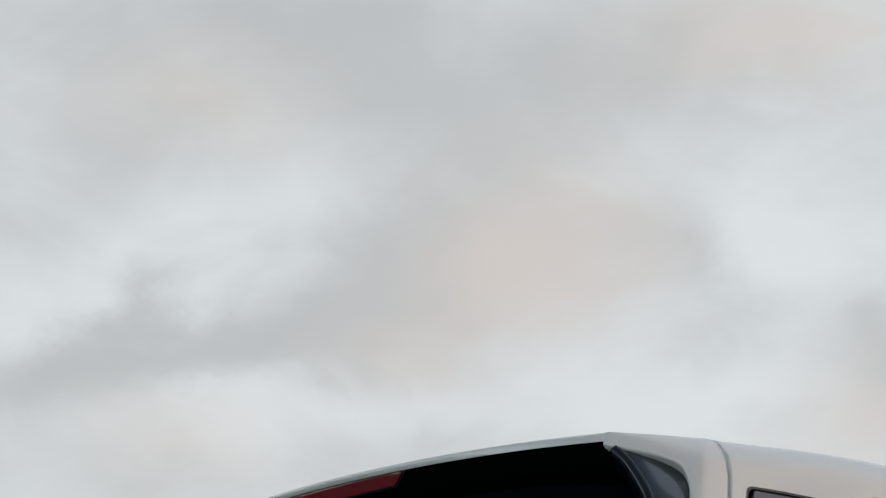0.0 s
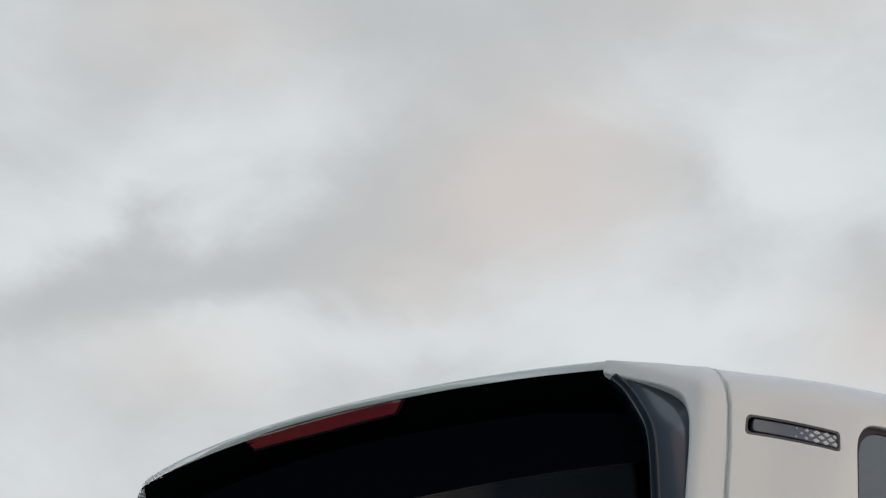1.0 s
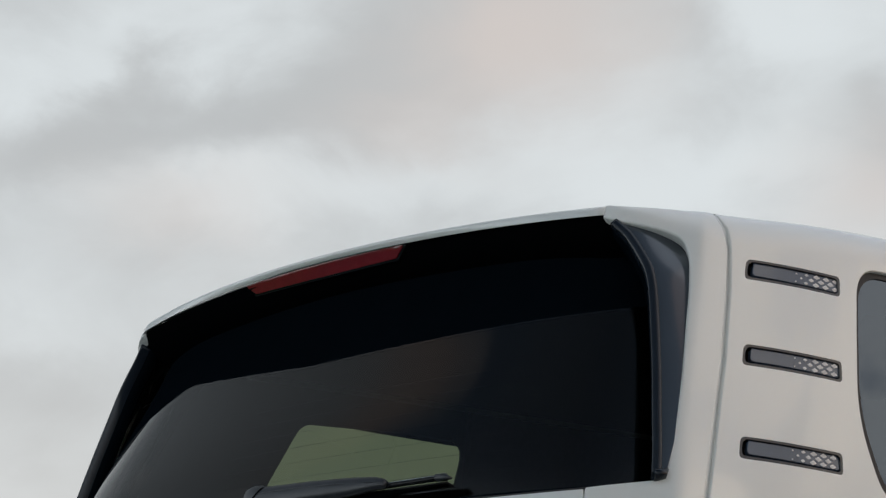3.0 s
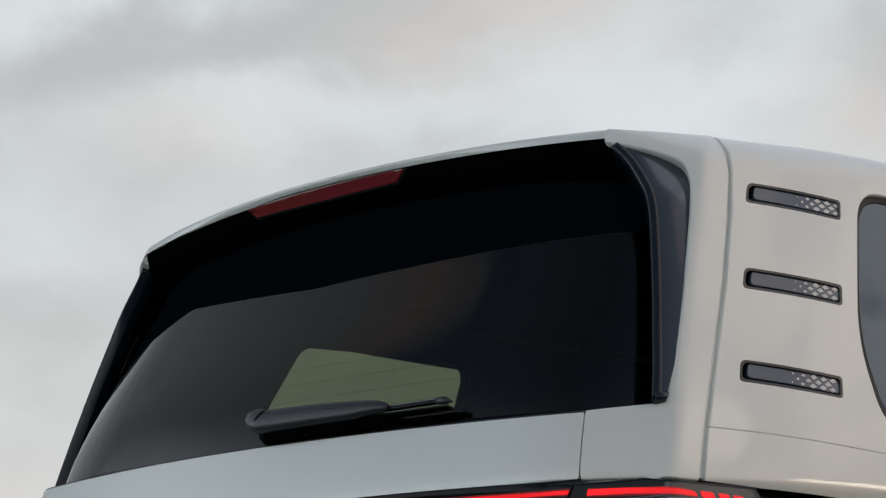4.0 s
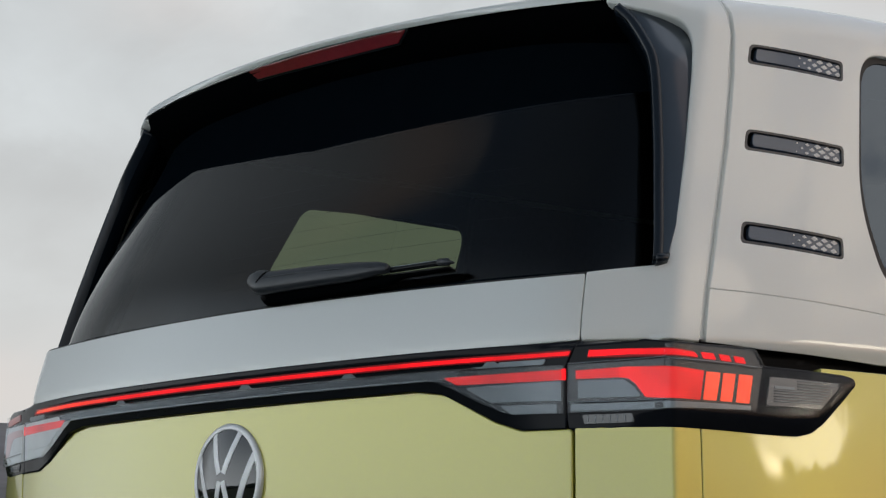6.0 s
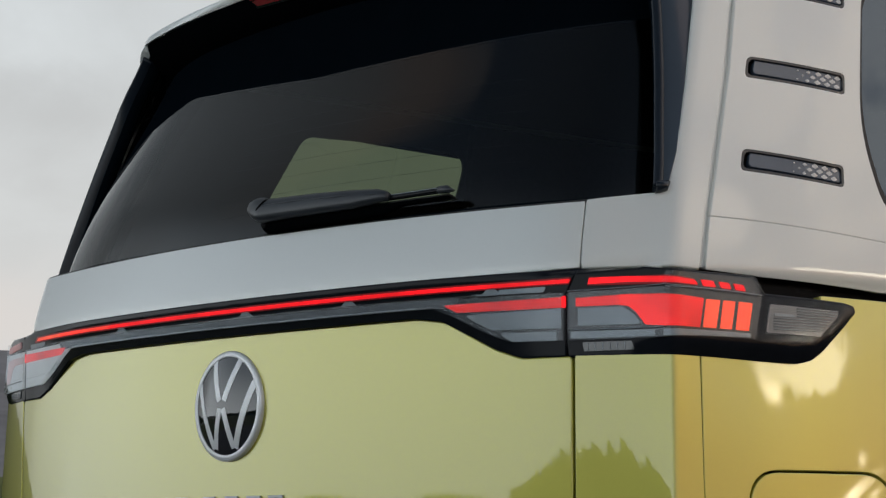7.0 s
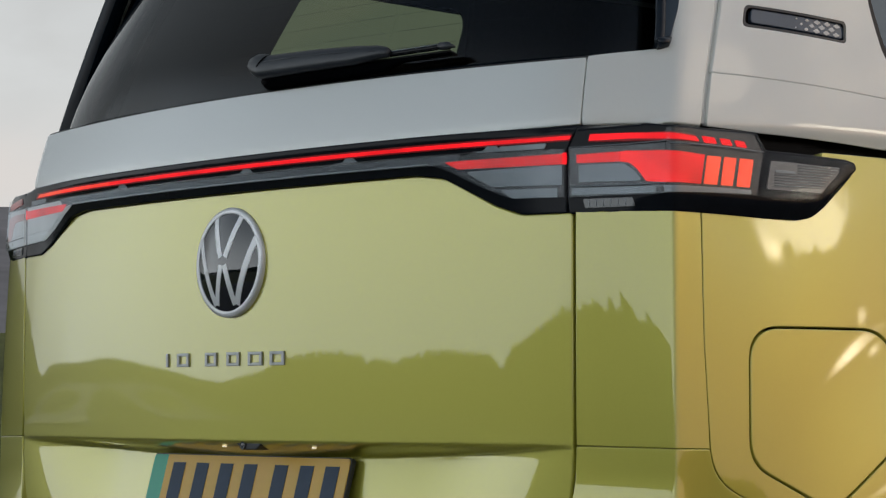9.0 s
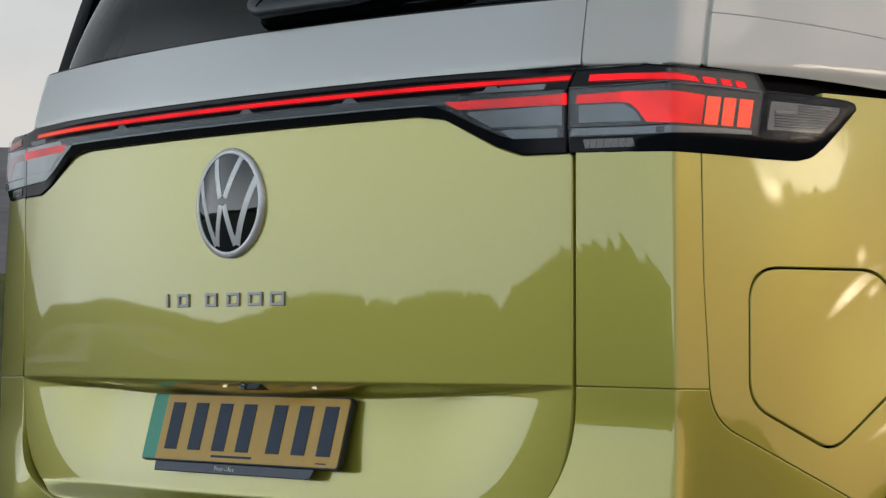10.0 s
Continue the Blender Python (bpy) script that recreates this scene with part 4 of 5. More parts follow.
for sg in (1, -1):
    def side(points):
        return [(sg * p[0], *p[1:]) for p in points]
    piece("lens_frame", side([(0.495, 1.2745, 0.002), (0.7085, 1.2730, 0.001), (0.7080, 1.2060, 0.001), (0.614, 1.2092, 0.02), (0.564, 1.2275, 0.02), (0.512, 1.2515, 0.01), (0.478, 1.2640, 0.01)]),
          LENSGREY if sg > 0 else SHEENFRAME, lamp_bar, tilted(0.0014), "blue-grey lamp surround" if sg > 0 else "lamp surround with the sky's pale sheen put into its colour")
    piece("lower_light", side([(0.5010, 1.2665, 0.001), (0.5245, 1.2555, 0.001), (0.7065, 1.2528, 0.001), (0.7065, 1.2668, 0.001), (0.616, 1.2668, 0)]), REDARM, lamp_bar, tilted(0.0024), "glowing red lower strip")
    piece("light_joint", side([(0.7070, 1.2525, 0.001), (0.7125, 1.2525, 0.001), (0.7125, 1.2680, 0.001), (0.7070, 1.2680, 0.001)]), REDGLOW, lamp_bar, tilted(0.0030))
    piece("reflector", side([(0.5375, 1.2500, 0.002), (0.583, 1.2270, 0.006), (0.7050, 1.2235, 0.001), (0.7050, 1.2510, 0.001)]), LAMPGREY if sg > 0 else SHEENFRAME, lamp_bar, tilted(0.0022))
    piece("lower_reflector", side([(0.597, 1.2212, 0.002), (0.620, 1.2085, 0.004), (0.6970, 1.2065, 0.001), (0.6970, 1.2190, 0.001)]), LAMPGREY if sg > 0 else SHEENFRAME, lamp_bar, tilted(0.0020))
    piece("lamp_socket", side([(0.60, 1.2765, 0.002), (0.60, 1.2832, 0.002), (0.68, 1.2832, 0.002), (0.675, 1.2760, 0.002)]), LAMPGREY, lamp_bar, tilted(0.0022))

    reach = 0.014 if sg > 0 else 0.008

    def crease(s):
        """The line along the lamp's foot and tip, below which its cover turns in."""
        return np.interp(np.abs(s), [0.80, 0.88, 0.967, 1.055, 1.090, 1.120, 1.168], [1.2005, 1.1998, 1.1944, 1.1905, 1.1930, 1.2062, 1.2430])

    def proud(s, z, reach=reach):
        q = (crease(s) - z) / 0.0022
        drop = 0.0022 * np.logaddexp(0, q)
        grown = smooth(np.abs(s), 0.80, 0.95)
        return 0.0005 + grown * (reach - 0.60 * np.minimum(drop, 0.026)) + 0.004 * smooth(np.abs(s), 0.98, 1.16) + 0.13 * (z - 1.178) * (1 - smooth(np.abs(s), 0.43, 0.76))

    def above(d, proud=proud):
        return lambda s, z: proud(s, z) + d

    lamp = shell("tail_lamp", rounded(side([(0.7335, 1.3045, 0), (0.7165, 1.2730, 0.004), (0.7155, 1.2057, 0), (0.7180, 1.1850, 0), (0.867, 1.1815, 0.02), (0.923, 1.1780, 0.03), (1.017, 1.1722, 0.05), (1.074, 1.1712, 0.03),
                                            (1.099, 1.1765, 0.02), (1.1145, 1.1880, 0.03), (1.156, 1.2275, 0.03), (1.1705, 1.2450, 0.010), (1.167, 1.2520, 0.006), (1.150, 1.2550, 0.006), (1.0130, 1.2612, 0.004),
                                            (0.9985, 1.2848, 0.003), (0.9244, 1.2885, 0.02), (0.881, 1.2930, 0.02), (0.833, 1.2995, 0.02)]), 8),
                 HOUSING, van, off=proud, zcuts=np.arange(1.164, 1.31, 0.0035), bevel=0.0035, depth=0.03, label="gloss black wrap-around tail lamp, lit red",
                 scuts=np.concatenate([np.arange(0.70, 0.87, 0.02), np.arange(0.87, 0.90, 0.003), np.arange(0.90, 1.2, 0.009)]))
    # the far lamp takes the copies with painted sky sheen
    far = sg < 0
    piece("inner_frame", side([(0.7190, 1.2735, 0.001), (0.8770, 1.2720, 0.001), (0.8760, 1.2025, 0.001), (0.7180, 1.2065, 0.001)]), LENSGREY if sg > 0 else SHEENFRAME, lamp, above(0.0008), "lamp surround under the lens")
    piece("outer_frame", side([(0.8795, 1.2925, 0.001), (0.9244, 1.2880, 0.01), (0.9950, 1.2835, 0.004), (1.0085, 1.2570, 0.004), (0.9980, 1.2015, 0.004), (0.8795, 1.2035, 0.001)]), FRAMEDARK if sg > 0 else SHEENFRAME, lamp, above(0.0008), "outer lamp surround")
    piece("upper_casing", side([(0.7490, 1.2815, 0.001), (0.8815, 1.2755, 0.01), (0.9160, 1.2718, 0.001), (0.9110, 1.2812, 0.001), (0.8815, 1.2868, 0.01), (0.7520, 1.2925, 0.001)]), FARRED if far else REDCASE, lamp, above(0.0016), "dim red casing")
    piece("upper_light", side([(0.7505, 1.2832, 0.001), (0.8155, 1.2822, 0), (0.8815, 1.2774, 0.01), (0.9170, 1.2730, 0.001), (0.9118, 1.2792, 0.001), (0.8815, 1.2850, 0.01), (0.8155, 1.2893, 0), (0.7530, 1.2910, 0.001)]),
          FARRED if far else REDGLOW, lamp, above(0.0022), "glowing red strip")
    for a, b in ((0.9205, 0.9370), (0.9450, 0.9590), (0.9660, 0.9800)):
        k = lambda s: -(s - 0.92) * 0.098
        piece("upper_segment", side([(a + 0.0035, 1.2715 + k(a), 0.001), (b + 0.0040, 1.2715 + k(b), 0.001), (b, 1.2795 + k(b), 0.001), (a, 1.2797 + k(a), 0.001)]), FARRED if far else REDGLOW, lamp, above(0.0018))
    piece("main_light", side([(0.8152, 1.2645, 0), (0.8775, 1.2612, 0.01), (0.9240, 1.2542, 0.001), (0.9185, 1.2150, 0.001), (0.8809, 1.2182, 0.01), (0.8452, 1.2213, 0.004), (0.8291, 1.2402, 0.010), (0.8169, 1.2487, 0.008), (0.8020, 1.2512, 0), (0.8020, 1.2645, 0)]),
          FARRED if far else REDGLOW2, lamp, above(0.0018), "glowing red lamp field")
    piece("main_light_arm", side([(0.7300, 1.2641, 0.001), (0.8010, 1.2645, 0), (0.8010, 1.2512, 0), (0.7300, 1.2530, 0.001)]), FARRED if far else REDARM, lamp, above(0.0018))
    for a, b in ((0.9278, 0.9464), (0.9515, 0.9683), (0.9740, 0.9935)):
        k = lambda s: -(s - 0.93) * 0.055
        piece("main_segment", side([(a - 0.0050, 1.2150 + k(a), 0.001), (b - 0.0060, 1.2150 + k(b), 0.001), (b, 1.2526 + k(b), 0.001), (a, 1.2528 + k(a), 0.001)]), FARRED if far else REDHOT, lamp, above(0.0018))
    piece("reflector", side([(0.7335, 1.2496, 0.001), (0.8056, 1.2480, 0.008), (0.8224, 1.2390, 0.008), (0.8384, 1.2226, 0.003), (0.7335, 1.2258, 0.001)]), SHEENFRAME if far else LAMPGREY, lamp, above(0.0016))
    piece("lower_reflector", side([(0.7220, 1.2176, 0.001), (0.8720, 1.2134, 0.004), (0.9900, 1.2075, 0.002), (0.9900, 1.2022, 0.001), (0.8740, 1.2045, 0.004), (0.7205, 1.2085, 0.001)]), SHEENFRAME if far else LAMPGREY, lamp, above(0.0016))
    for i in range(9):
        piece("reflector_rib", side([(0.862 + i * 0.0016, 1.2048, 0), (0.8628 + i * 0.0016, 1.2048, 0), (0.8628 + i * 0.0016, 1.2128, 0), (0.862 + i * 0.0016, 1.2128, 0)]), LAMPDARK, lamp, above(0.0022), bevel=0.0001, depth=0.0006)
    piece("reverse_lamp", side([(0.7401, 1.2018, 0.002), (0.8215, 1.2000, 0.002), (0.8255, 1.1878, 0.002), (0.7437, 1.1890, 0.002)]), LAMPDARK, lamp, above(0.0014), bevel=0.0006)
    for i in range(6):
        piece("lens_rib", side([(0.750 + i * 0.012, 1.1905, 0), (0.7505 + i * 0.012, 1.1905, 0), (0.7505 + i * 0.012, 1.1990, 0), (0.750 + i * 0.012, 1.1990, 0)]), LAMPGREY, lamp, above(0.0021), bevel=0.0001, depth=0.0005)
    marker = piece("marker_lens", side([(1.0209, 1.2488, 0.003), (1.1419, 1.2437, 0.006), (1.1016, 1.2075, 0.004), (1.014, 1.2100, 0.003)]), MARKER, lamp, above(0.0016), "clear ribbed marker lens", bevel=0.0006)
    for i in range(9):
        z = 1.2125 + i * 0.0037
        hi = 1.1016 + (z - 1.2075) * 1.1 - 0.004
        loft("rib", [(sg * s, z + (1.0 - (s - 1.02) / 0.1) * 0.0008, float(proud(s, z)) + 0.0024, 0.0007, 0.0008) for s in np.linspace(1.024 if i < 5 else 1.062, hi, 6)], LAMPGREY, marker, sides=6)
    piece("print_bar", side([(1.026, 1.2330, 0.001), (1.058, 1.2318, 0.001), (1.058, 1.2358, 0.001), (1.026, 1.2370, 0.001)]), LAMPGREY, marker, above(0.0034), bevel=0.0002, depth=0.0005)
    shell("marker_cover", rounded(side([(1.0140, 1.2580, 0.003), (1.1480, 1.2525, 0.006), (1.1640, 1.2485, 0.006), (1.1540, 1.2310, 0.02), (1.1130, 1.2035, 0.02), (1.0900, 1.1955, 0.02), (1.0540, 1.1935, 0.02), (1.0040, 1.1975, 0.003)])),
          LENS, lamp, off=above(0.0046), bevel=0.001, depth=0.002).visible_shadow = False
    # thin pale bars stand in for bright highlights on the lens
    for z0, a0, b0, drop in ((1.2700, 0.881, 1.003, 0.0120), (1.2745, 0.719, 0.878, 0.0010), (1.2198, 0.720, 0.876, 0.0040)):
        loft("lens_highlight", [(sg * s, z0 - drop * (s - a0) / (b0 - a0), float(proud(s, z0)) + 0.0052, 0.0008, 0.0006) for s in np.linspace(a0, b0, 8)], LAMPGREY, lamp, sides=6)
    shell("lens", rounded(side([(0.7180, 1.2735, 0.002), (0.7180, 1.2045, 0.002), (0.884, 1.2030, 0.02), (1.000, 1.1985, 0.006), (1.0100, 1.2550, 0.006), (0.9960, 1.2832, 0.006), (0.9244, 1.2872, 0.02), (0.8820, 1.2920, 0.002),
                                (0.8760, 1.2735, 0.002)])), LENS, lamp, off=above(0.0050), bevel=0.001, depth=0.003).visible_shadow = False
shell("lens", rounded(mirror_row([(0.7065, 1.2745, 0.003), (0.7070, 1.2060, 0.003), (0.614, 1.2090, 0.03), (0.500, 1.2600, 0.04), (0.470, 1.2635, 0.02)]) + [(-0.30, 1.2785, 0), (0.30, 1.2785, 0)], 8),
      LENS, lamp_bar, off=lambda s, z: tilted(0.0040)(s, 1.2745 + 0.0 * z), bevel=0.001, depth=0.003).visible_shadow = False

# ---- emblem, letters, wiper, camera, plate ----
R_EMB = 0.0880
m = on_skin(0.0140, 1.1405, 0.0012) @ pose(0, 0, 0, -1.4, 0, 0)
emblem = empty("emblem", van, "round satin silver emblem on a black glass disc")
bm = bmesh.new()
profile = [(R_EMB, -0.0045), (R_EMB, 0.0020), (R_EMB - 0.0006, 0.0030), (R_EMB - 0.0020, 0.0046), (R_EMB - 0.0090, 0.0056), (R_EMB - 0.0098, 0.0052), (R_EMB - 0.0102, 0.003)]
rings = [[bm.verts.new(m @ Vector((r * math.cos(2 * math.pi * j / 72), r * math.sin(2 * math.pi * j / 72), h))) for j in range(72)] for r, h in profile]
for a, b in zip(rings, rings[1:]):
    for j in range(72):
        bm.faces.new((a[j - 1], a[j], b[j], b[j - 1]))
part("ring", bm, SILVER, emblem, "satin chrome ring")
bm = bmesh.new()
rings = [[bm.verts.new(m @ Vector((r * math.cos(2 * math.pi * j / 72), r * math.sin(2 * math.pi * j / 72), 0.0036 + 0.0125 * (1 - (r / 0.0805) ** 2)))) for j in range(72)] for r in (0.0805, 0.072, 0.06, 0.048, 0.035, 0.022, 0.010)]
for a, b in zip(rings, rings[1:]):
    for j in range(72):
        bm.faces.new((a[j - 1], a[j], b[j], b[j - 1]))
bm.faces.new(rings[-1])
part("disc", bm, DARKMIRROR, emblem, "black glass disc")
for x0, y0, x1, y1, w in ((-0.0335, 0.0735, -0.0060, 0.0075, 0.0118), (0.0335, 0.0735, 0.0060, 0.0075, 0.0118), (-0.0715, 0.0370, -0.0275, -0.0680, 0.0118), (0.0715, 0.0370, 0.0275, -0.0680, 0.0118),
                          (-0.0235, -0.0680, -0.0045, -0.0045, 0.0112), (0.0235, -0.0680, 0.0045, -0.0045, 0.0112)):
    d = Vector((x1 - x0, y1 - y0))
    q = Vector((-d.y, d.x)).normalized() * w / 2
    bm = bmesh.new()
    rows = []
    for k in range(9):
        c = Vector((x0, y0)) + d * (k / 8)
        row = []
        for f, h in ((-1, 0.0), (-1, 0.0004), (-0.92, 0.0008), (0.92, 0.0008), (1, 0.0004), (1, 0.0)):
            p = c + q * f
            row.append(bm.verts.new(m @ Vector((p.x, p.y, 0.0036 + 0.0125 * (1 - (p.length / 0.0805) ** 2) + h))))
        rows.append(row)
    for a, b in zip(rows, rows[1:]):
        for j in range(5):
            bm.faces.new((a[j], a[j + 1], b[j + 1], b[j]))
    bm.faces.new(rows[0]), bm.faces.new(rows[-1][::-1])
    part("bar", bm, SILVER, emblem, smoothed=False)

badge = empty("name_badge", van, "row of raised chrome badge bars")
for a, b in ((-0.1655, -0.1590), (-0.1365, -0.0955), (-0.0560, -0.0185), (0.0020, 0.0420), (0.0575, 0.1000), (0.1120, 0.1545)):
    c, h = (a + b) / 2, (b - a) / 2
    at = on_skin(c, 0.9870)
    if h < 0.01:
        flat_plate("badge_bar", [(-0.003, -0.0108), (0.003, -0.0108), (0.003, 0.0108), (-0.003, 0.0108)], 0.003, at, BADGEGREY, badge, bevel=0.0006)
        continue
    h *= 0.82
    for x0, x1, y0, y1 in ((-h, h, 0.0062, 0.0108), (-h, h, -0.0108, -0.0062), (-h, -h + 0.0065, -0.0064, 0.0064), (h - 0.0065, h, -0.0064, 0.0064)):
        flat_plate("badge_bar", [(x0, y0), (x1, y0), (x1, y1), (x0, y1)], 0.003, at, BADGEGREY, badge, bevel=0.0006)

wiper = empty("rear_wiper", van, "dark grey rear wiper lying along the window's foot")
loft("arm", [(0.0370, 1.4511, 0.016, 0.0041, 0.0070), (0.0440, 1.4511, 0.018, 0.0101, 0.0100), (0.0600, 1.4478, 0.020, 0.0178, 0.0120), (0.0780, 1.4438, 0.021, 0.0208, 0.0130), (0.0860, 1.4418, 0.021, 0.0188, 0.0130),
              (0.1100, 1.4413, 0.021, 0.0183, 0.0125), (0.2050, 1.4408, 0.021, 0.0170, 0.0112), (0.3000, 1.4393, 0.021, 0.0146, 0.0096), (0.3480, 1.4401, 0.020, 0.0101, 0.0080), (0.3640, 1.4386, 0.019, 0.0079, 0.0066),
              (0.3690, 1.4381, 0.018, 0.0051, 0.0045)], SATINBLACK, wiper, "dark grey wiper arm", square=0.72, sides=16)
loft("arm_ridge", [(0.0800, 1.4456, 0.0325, 0.0014, 0.0016), (0.1600, 1.4458, 0.0315, 0.0013, 0.0016), (0.2650, 1.4430, 0.0305, 0.0012, 0.0014), (0.3480, 1.4392, 0.0275, 0.0009, 0.0010)], SATINBLACK, wiper, sides=8, square=1.0)
loft("arm_joint", [(0.0820, 1.4470, 0.0215, 0.0182, 0.0136), (0.0840, 1.4450, 0.0215, 0.0178, 0.0136)], CAVITY, wiper, square=0.72, sides=16)
loft("pivot_cap", [(0.0760, 1.4240, -0.014, 0.010, 0.011), (0.0760, 1.4250, 0.0, 0.010, 0.012), (0.0765, 1.4280, 0.010, 0.010, 0.010)], CAVITY, wiper, square=0.9)
# black piece modelled in place of the shadow below the arm
loft("arm_shadow", [(0.0740, 1.4200, 0.004, 0.0040, 0.006), (0.0900, 1.4200, 0.006, 0.0095, 0.008), (0.2000, 1.4210, 0.006, 0.0090, 0.008), (0.3050, 1.4220, 0.006, 0.0090, 0.007), (0.3560, 1.4240, 0.006, 0.0080, 0.006), (0.3900, 1.4290, 0.006, 0.0030, 0.004), (0.4850, 1.4310, 0.006, 0.0014, 0.003)], MATTBLACK, wiper, sides=10)
loft("blade_rail", [(s, 1.4372 + 0.016 * (s - 0.3), 0.012, 0.0034, 0.004) for s in np.linspace(0.30, 0.486, 12)], GLOSSBLACK, wiper, sides=8)
loft("rail_edge", [(s, 1.4402 + 0.016 * (s - 0.3), 0.0150, 0.0008, 0.0010) for s in np.linspace(0.366, 0.472, 8)], LAMPGREY, wiper, sides=6)
loft("blade_rubber", [(s, 1.4318 + 0.012 * (s - 0.1) * 0.5, 0.000, 0.0014, 0.010) for s in np.linspace(0.08, 0.486, 12)], GASKET, wiper, sides=6)
loft("blade_clip", [(0.4680, 1.4400, 0.014, 0.0050, 0.0055), (0.4860, 1.4395, 0.014, 0.0052, 0.0055), (0.4905, 1.4385, 0.014, 0.0030, 0.0035), (0.4970, 1.4375, 0.013, 0.0014, 0.0018)], SATINBLACK, wiper, sides=10)

at = on_skin(0.058, 0.8500, -0.034)
rear_camera = flat_plate("rear_camera", rounded([(-0.0370, 0.0085, 0.002), (-0.0370, 0.0045, 0.003), (-0.0130, -0.0065, 0.005), (0.0170, -0.0065, 0.005), (0.0380, 0.0085, 0.002)], 4), 0.030, at, SATINBLACK, van,
                         "small black reversing camera under the tailgate's crease", bevel=0.0025)
bm = bmesh.new()
eye_rings = [[bm.verts.new(at @ Vector((-0.0150 + r * math.cos(2 * math.pi * j / 20), 0.0005 + r * math.sin(2 * math.pi * j / 20), h))) for j in range(20)]
             for r, h in ((0.0064, 0.029), (0.0064, 0.0325), (0.0054, 0.0330), (0.0048, 0.0318), (0.0030, 0.0325), (0.0010, 0.0328))]
for a, b in zip(eye_rings, eye_rings[1:]):
    for j in range(20):
        bm.faces.new((a[j - 1], a[j], b[j], b[j - 1]))
bm.faces.new(eye_rings[-1])
part("camera_lens", bm, DARKMIRROR, rear_camera, "round dark camera lens")
for s in (-0.0175, 0.2036):
    lamp_at = on_skin(s, 0.8485, float(recess(s, 0.8485)) + 0.004)
    bm = bmesh.new()
    box(bm, (0.007, 0.0025, 0.004), lamp_at, 0.0006)
    part("plate_lamp", bm, material("plate_lamp_lens", (0.8, 0.75, 0.6), rough=0.3, emit=(1.0, 0.85, 0.6), power=0.8), van, "tiny lit plate lamp")

# the plate leans back at its top; x to the right, y up, z outwards
mp = Matrix.Translation((-0.0067, -0.1707, 0.7796)) @ Matrix(((1, 0, 0), (0, 0, -1), (0, 1, 0))).to_4x4() @ pose(0, 0, 0, -15.4, 0, 0)
plate = empty("number_plate", van, "yellow number plate with a green band in a black edge")
flat_plate("backing", rounded([(-0.2615, -0.0570, 0.008), (0.2615, -0.0570, 0.008), (0.2615, 0.0570, 0.008), (-0.2615, 0.0570, 0.008)]), 0.0080, mp @ Matrix.Translation((0, 0, -0.0095)), SATINBLACK, plate, "black plate edge", bevel=0.001)
flat_plate("face", rounded([(-0.2200, -0.0545, 0), (0.2590, -0.0545, 0.007), (0.2590, 0.0545, 0.007), (-0.2200, 0.0545, 0)]), 0.0012, mp @ Matrix.Translation((0, 0, -0.0015)), PLATEYELLOW, plate)
flat_plate("band", rounded([(-0.2590, -0.0545, 0.007), (-0.2200, -0.0545, 0), (-0.2200, 0.0545, 0), (-0.2590, 0.0545, 0.007)]), 0.0012, mp @ Matrix.Translation((0, 0, -0.0015)), PLATEGREEN, plate, "green band")
for x in (-0.183, -0.118, -0.052, 0.012, 0.092, 0.157, 0.220):
    flat_plate("character_bar", [(x - 0.0170, -0.0375), (x + 0.0170, -0.0375), (x + 0.0170, 0.0415), (x - 0.0170, 0.0415)], 0.0006, mp, INK, plate)
for x, w, y, h in ((-0.012, 0.054, -0.0462, 0.0018), (0.218, 0.013, -0.0490, 0.0009)):
    flat_plate("print_bar", [(x - w, y - h), (x + w, y - h), (x + w, y + h), (x - w, y + h)], 0.0004, mp, INK, plate)
flat_plate("holder_strip", rounded([(-0.2215, -0.0735, 0.003), (0.1930, -0.0735, 0.006), (0.2010, -0.0575, 0), (-0.2215, -0.0575, 0)]), 0.003, mp @ Matrix.Translation((0, 0, -0.007)), STRIPGREY, plate, "slate grey holder strip", bevel=0.0008)
words = bpy.data.curves.new("holder_words", "FONT")
words.body, words.size, words.extrude, words.align_x = "Press Office", 0.0108, 0.0002, "CENTER"
holder_words = new("holder_words", words)
bpy.context.view_layer.update()
me = bpy.data.meshes.new_from_object(holder_words)
bpy.data.objects.remove(holder_words)
me.transform(mp @ Matrix.Translation((-0.028, -0.0690, -0.0036)))
link_mesh("holder_words", me, PALEINK, plate, "white words")

# ---- wheels ----


def wheel(x, y, sgn):
    w = empty("wheel", van, "dark alloy wheel with a black tyre")
    for name, prof, mat in (("tyre", [(0.235, -0.11), (0.30, -0.125), (0.345, -0.118), (0.362, -0.09), (0.366, 0.0), (0.362, 0.09), (0.345, 0.118), (0.30, 0.125), (0.235, 0.11)], RUBBER),
                            ("rim", [(0.05, 0.09), (0.10, 0.075), (0.205, 0.07), (0.232, 0.105), (0.238, 0.112), (0.236, 0.06), (0.225, -0.09)], ALLOY)):
        b = bmesh.new()
        rr = [[b.verts.new((x + sgn * h, y + r * math.cos(2 * math.pi * j / 48), 0.366 + r * math.sin(2 * math.pi * j / 48))) for j in range(48)] for r, h in prof]
        for p, q in zip(rr, rr[1:]):
            for j in range(48):
                b.faces.new((p[j - 1], p[j], q[j], q[j - 1]))
        if name == "rim":
            b.faces.new(rr[0])
        part(name, b, mat, w)


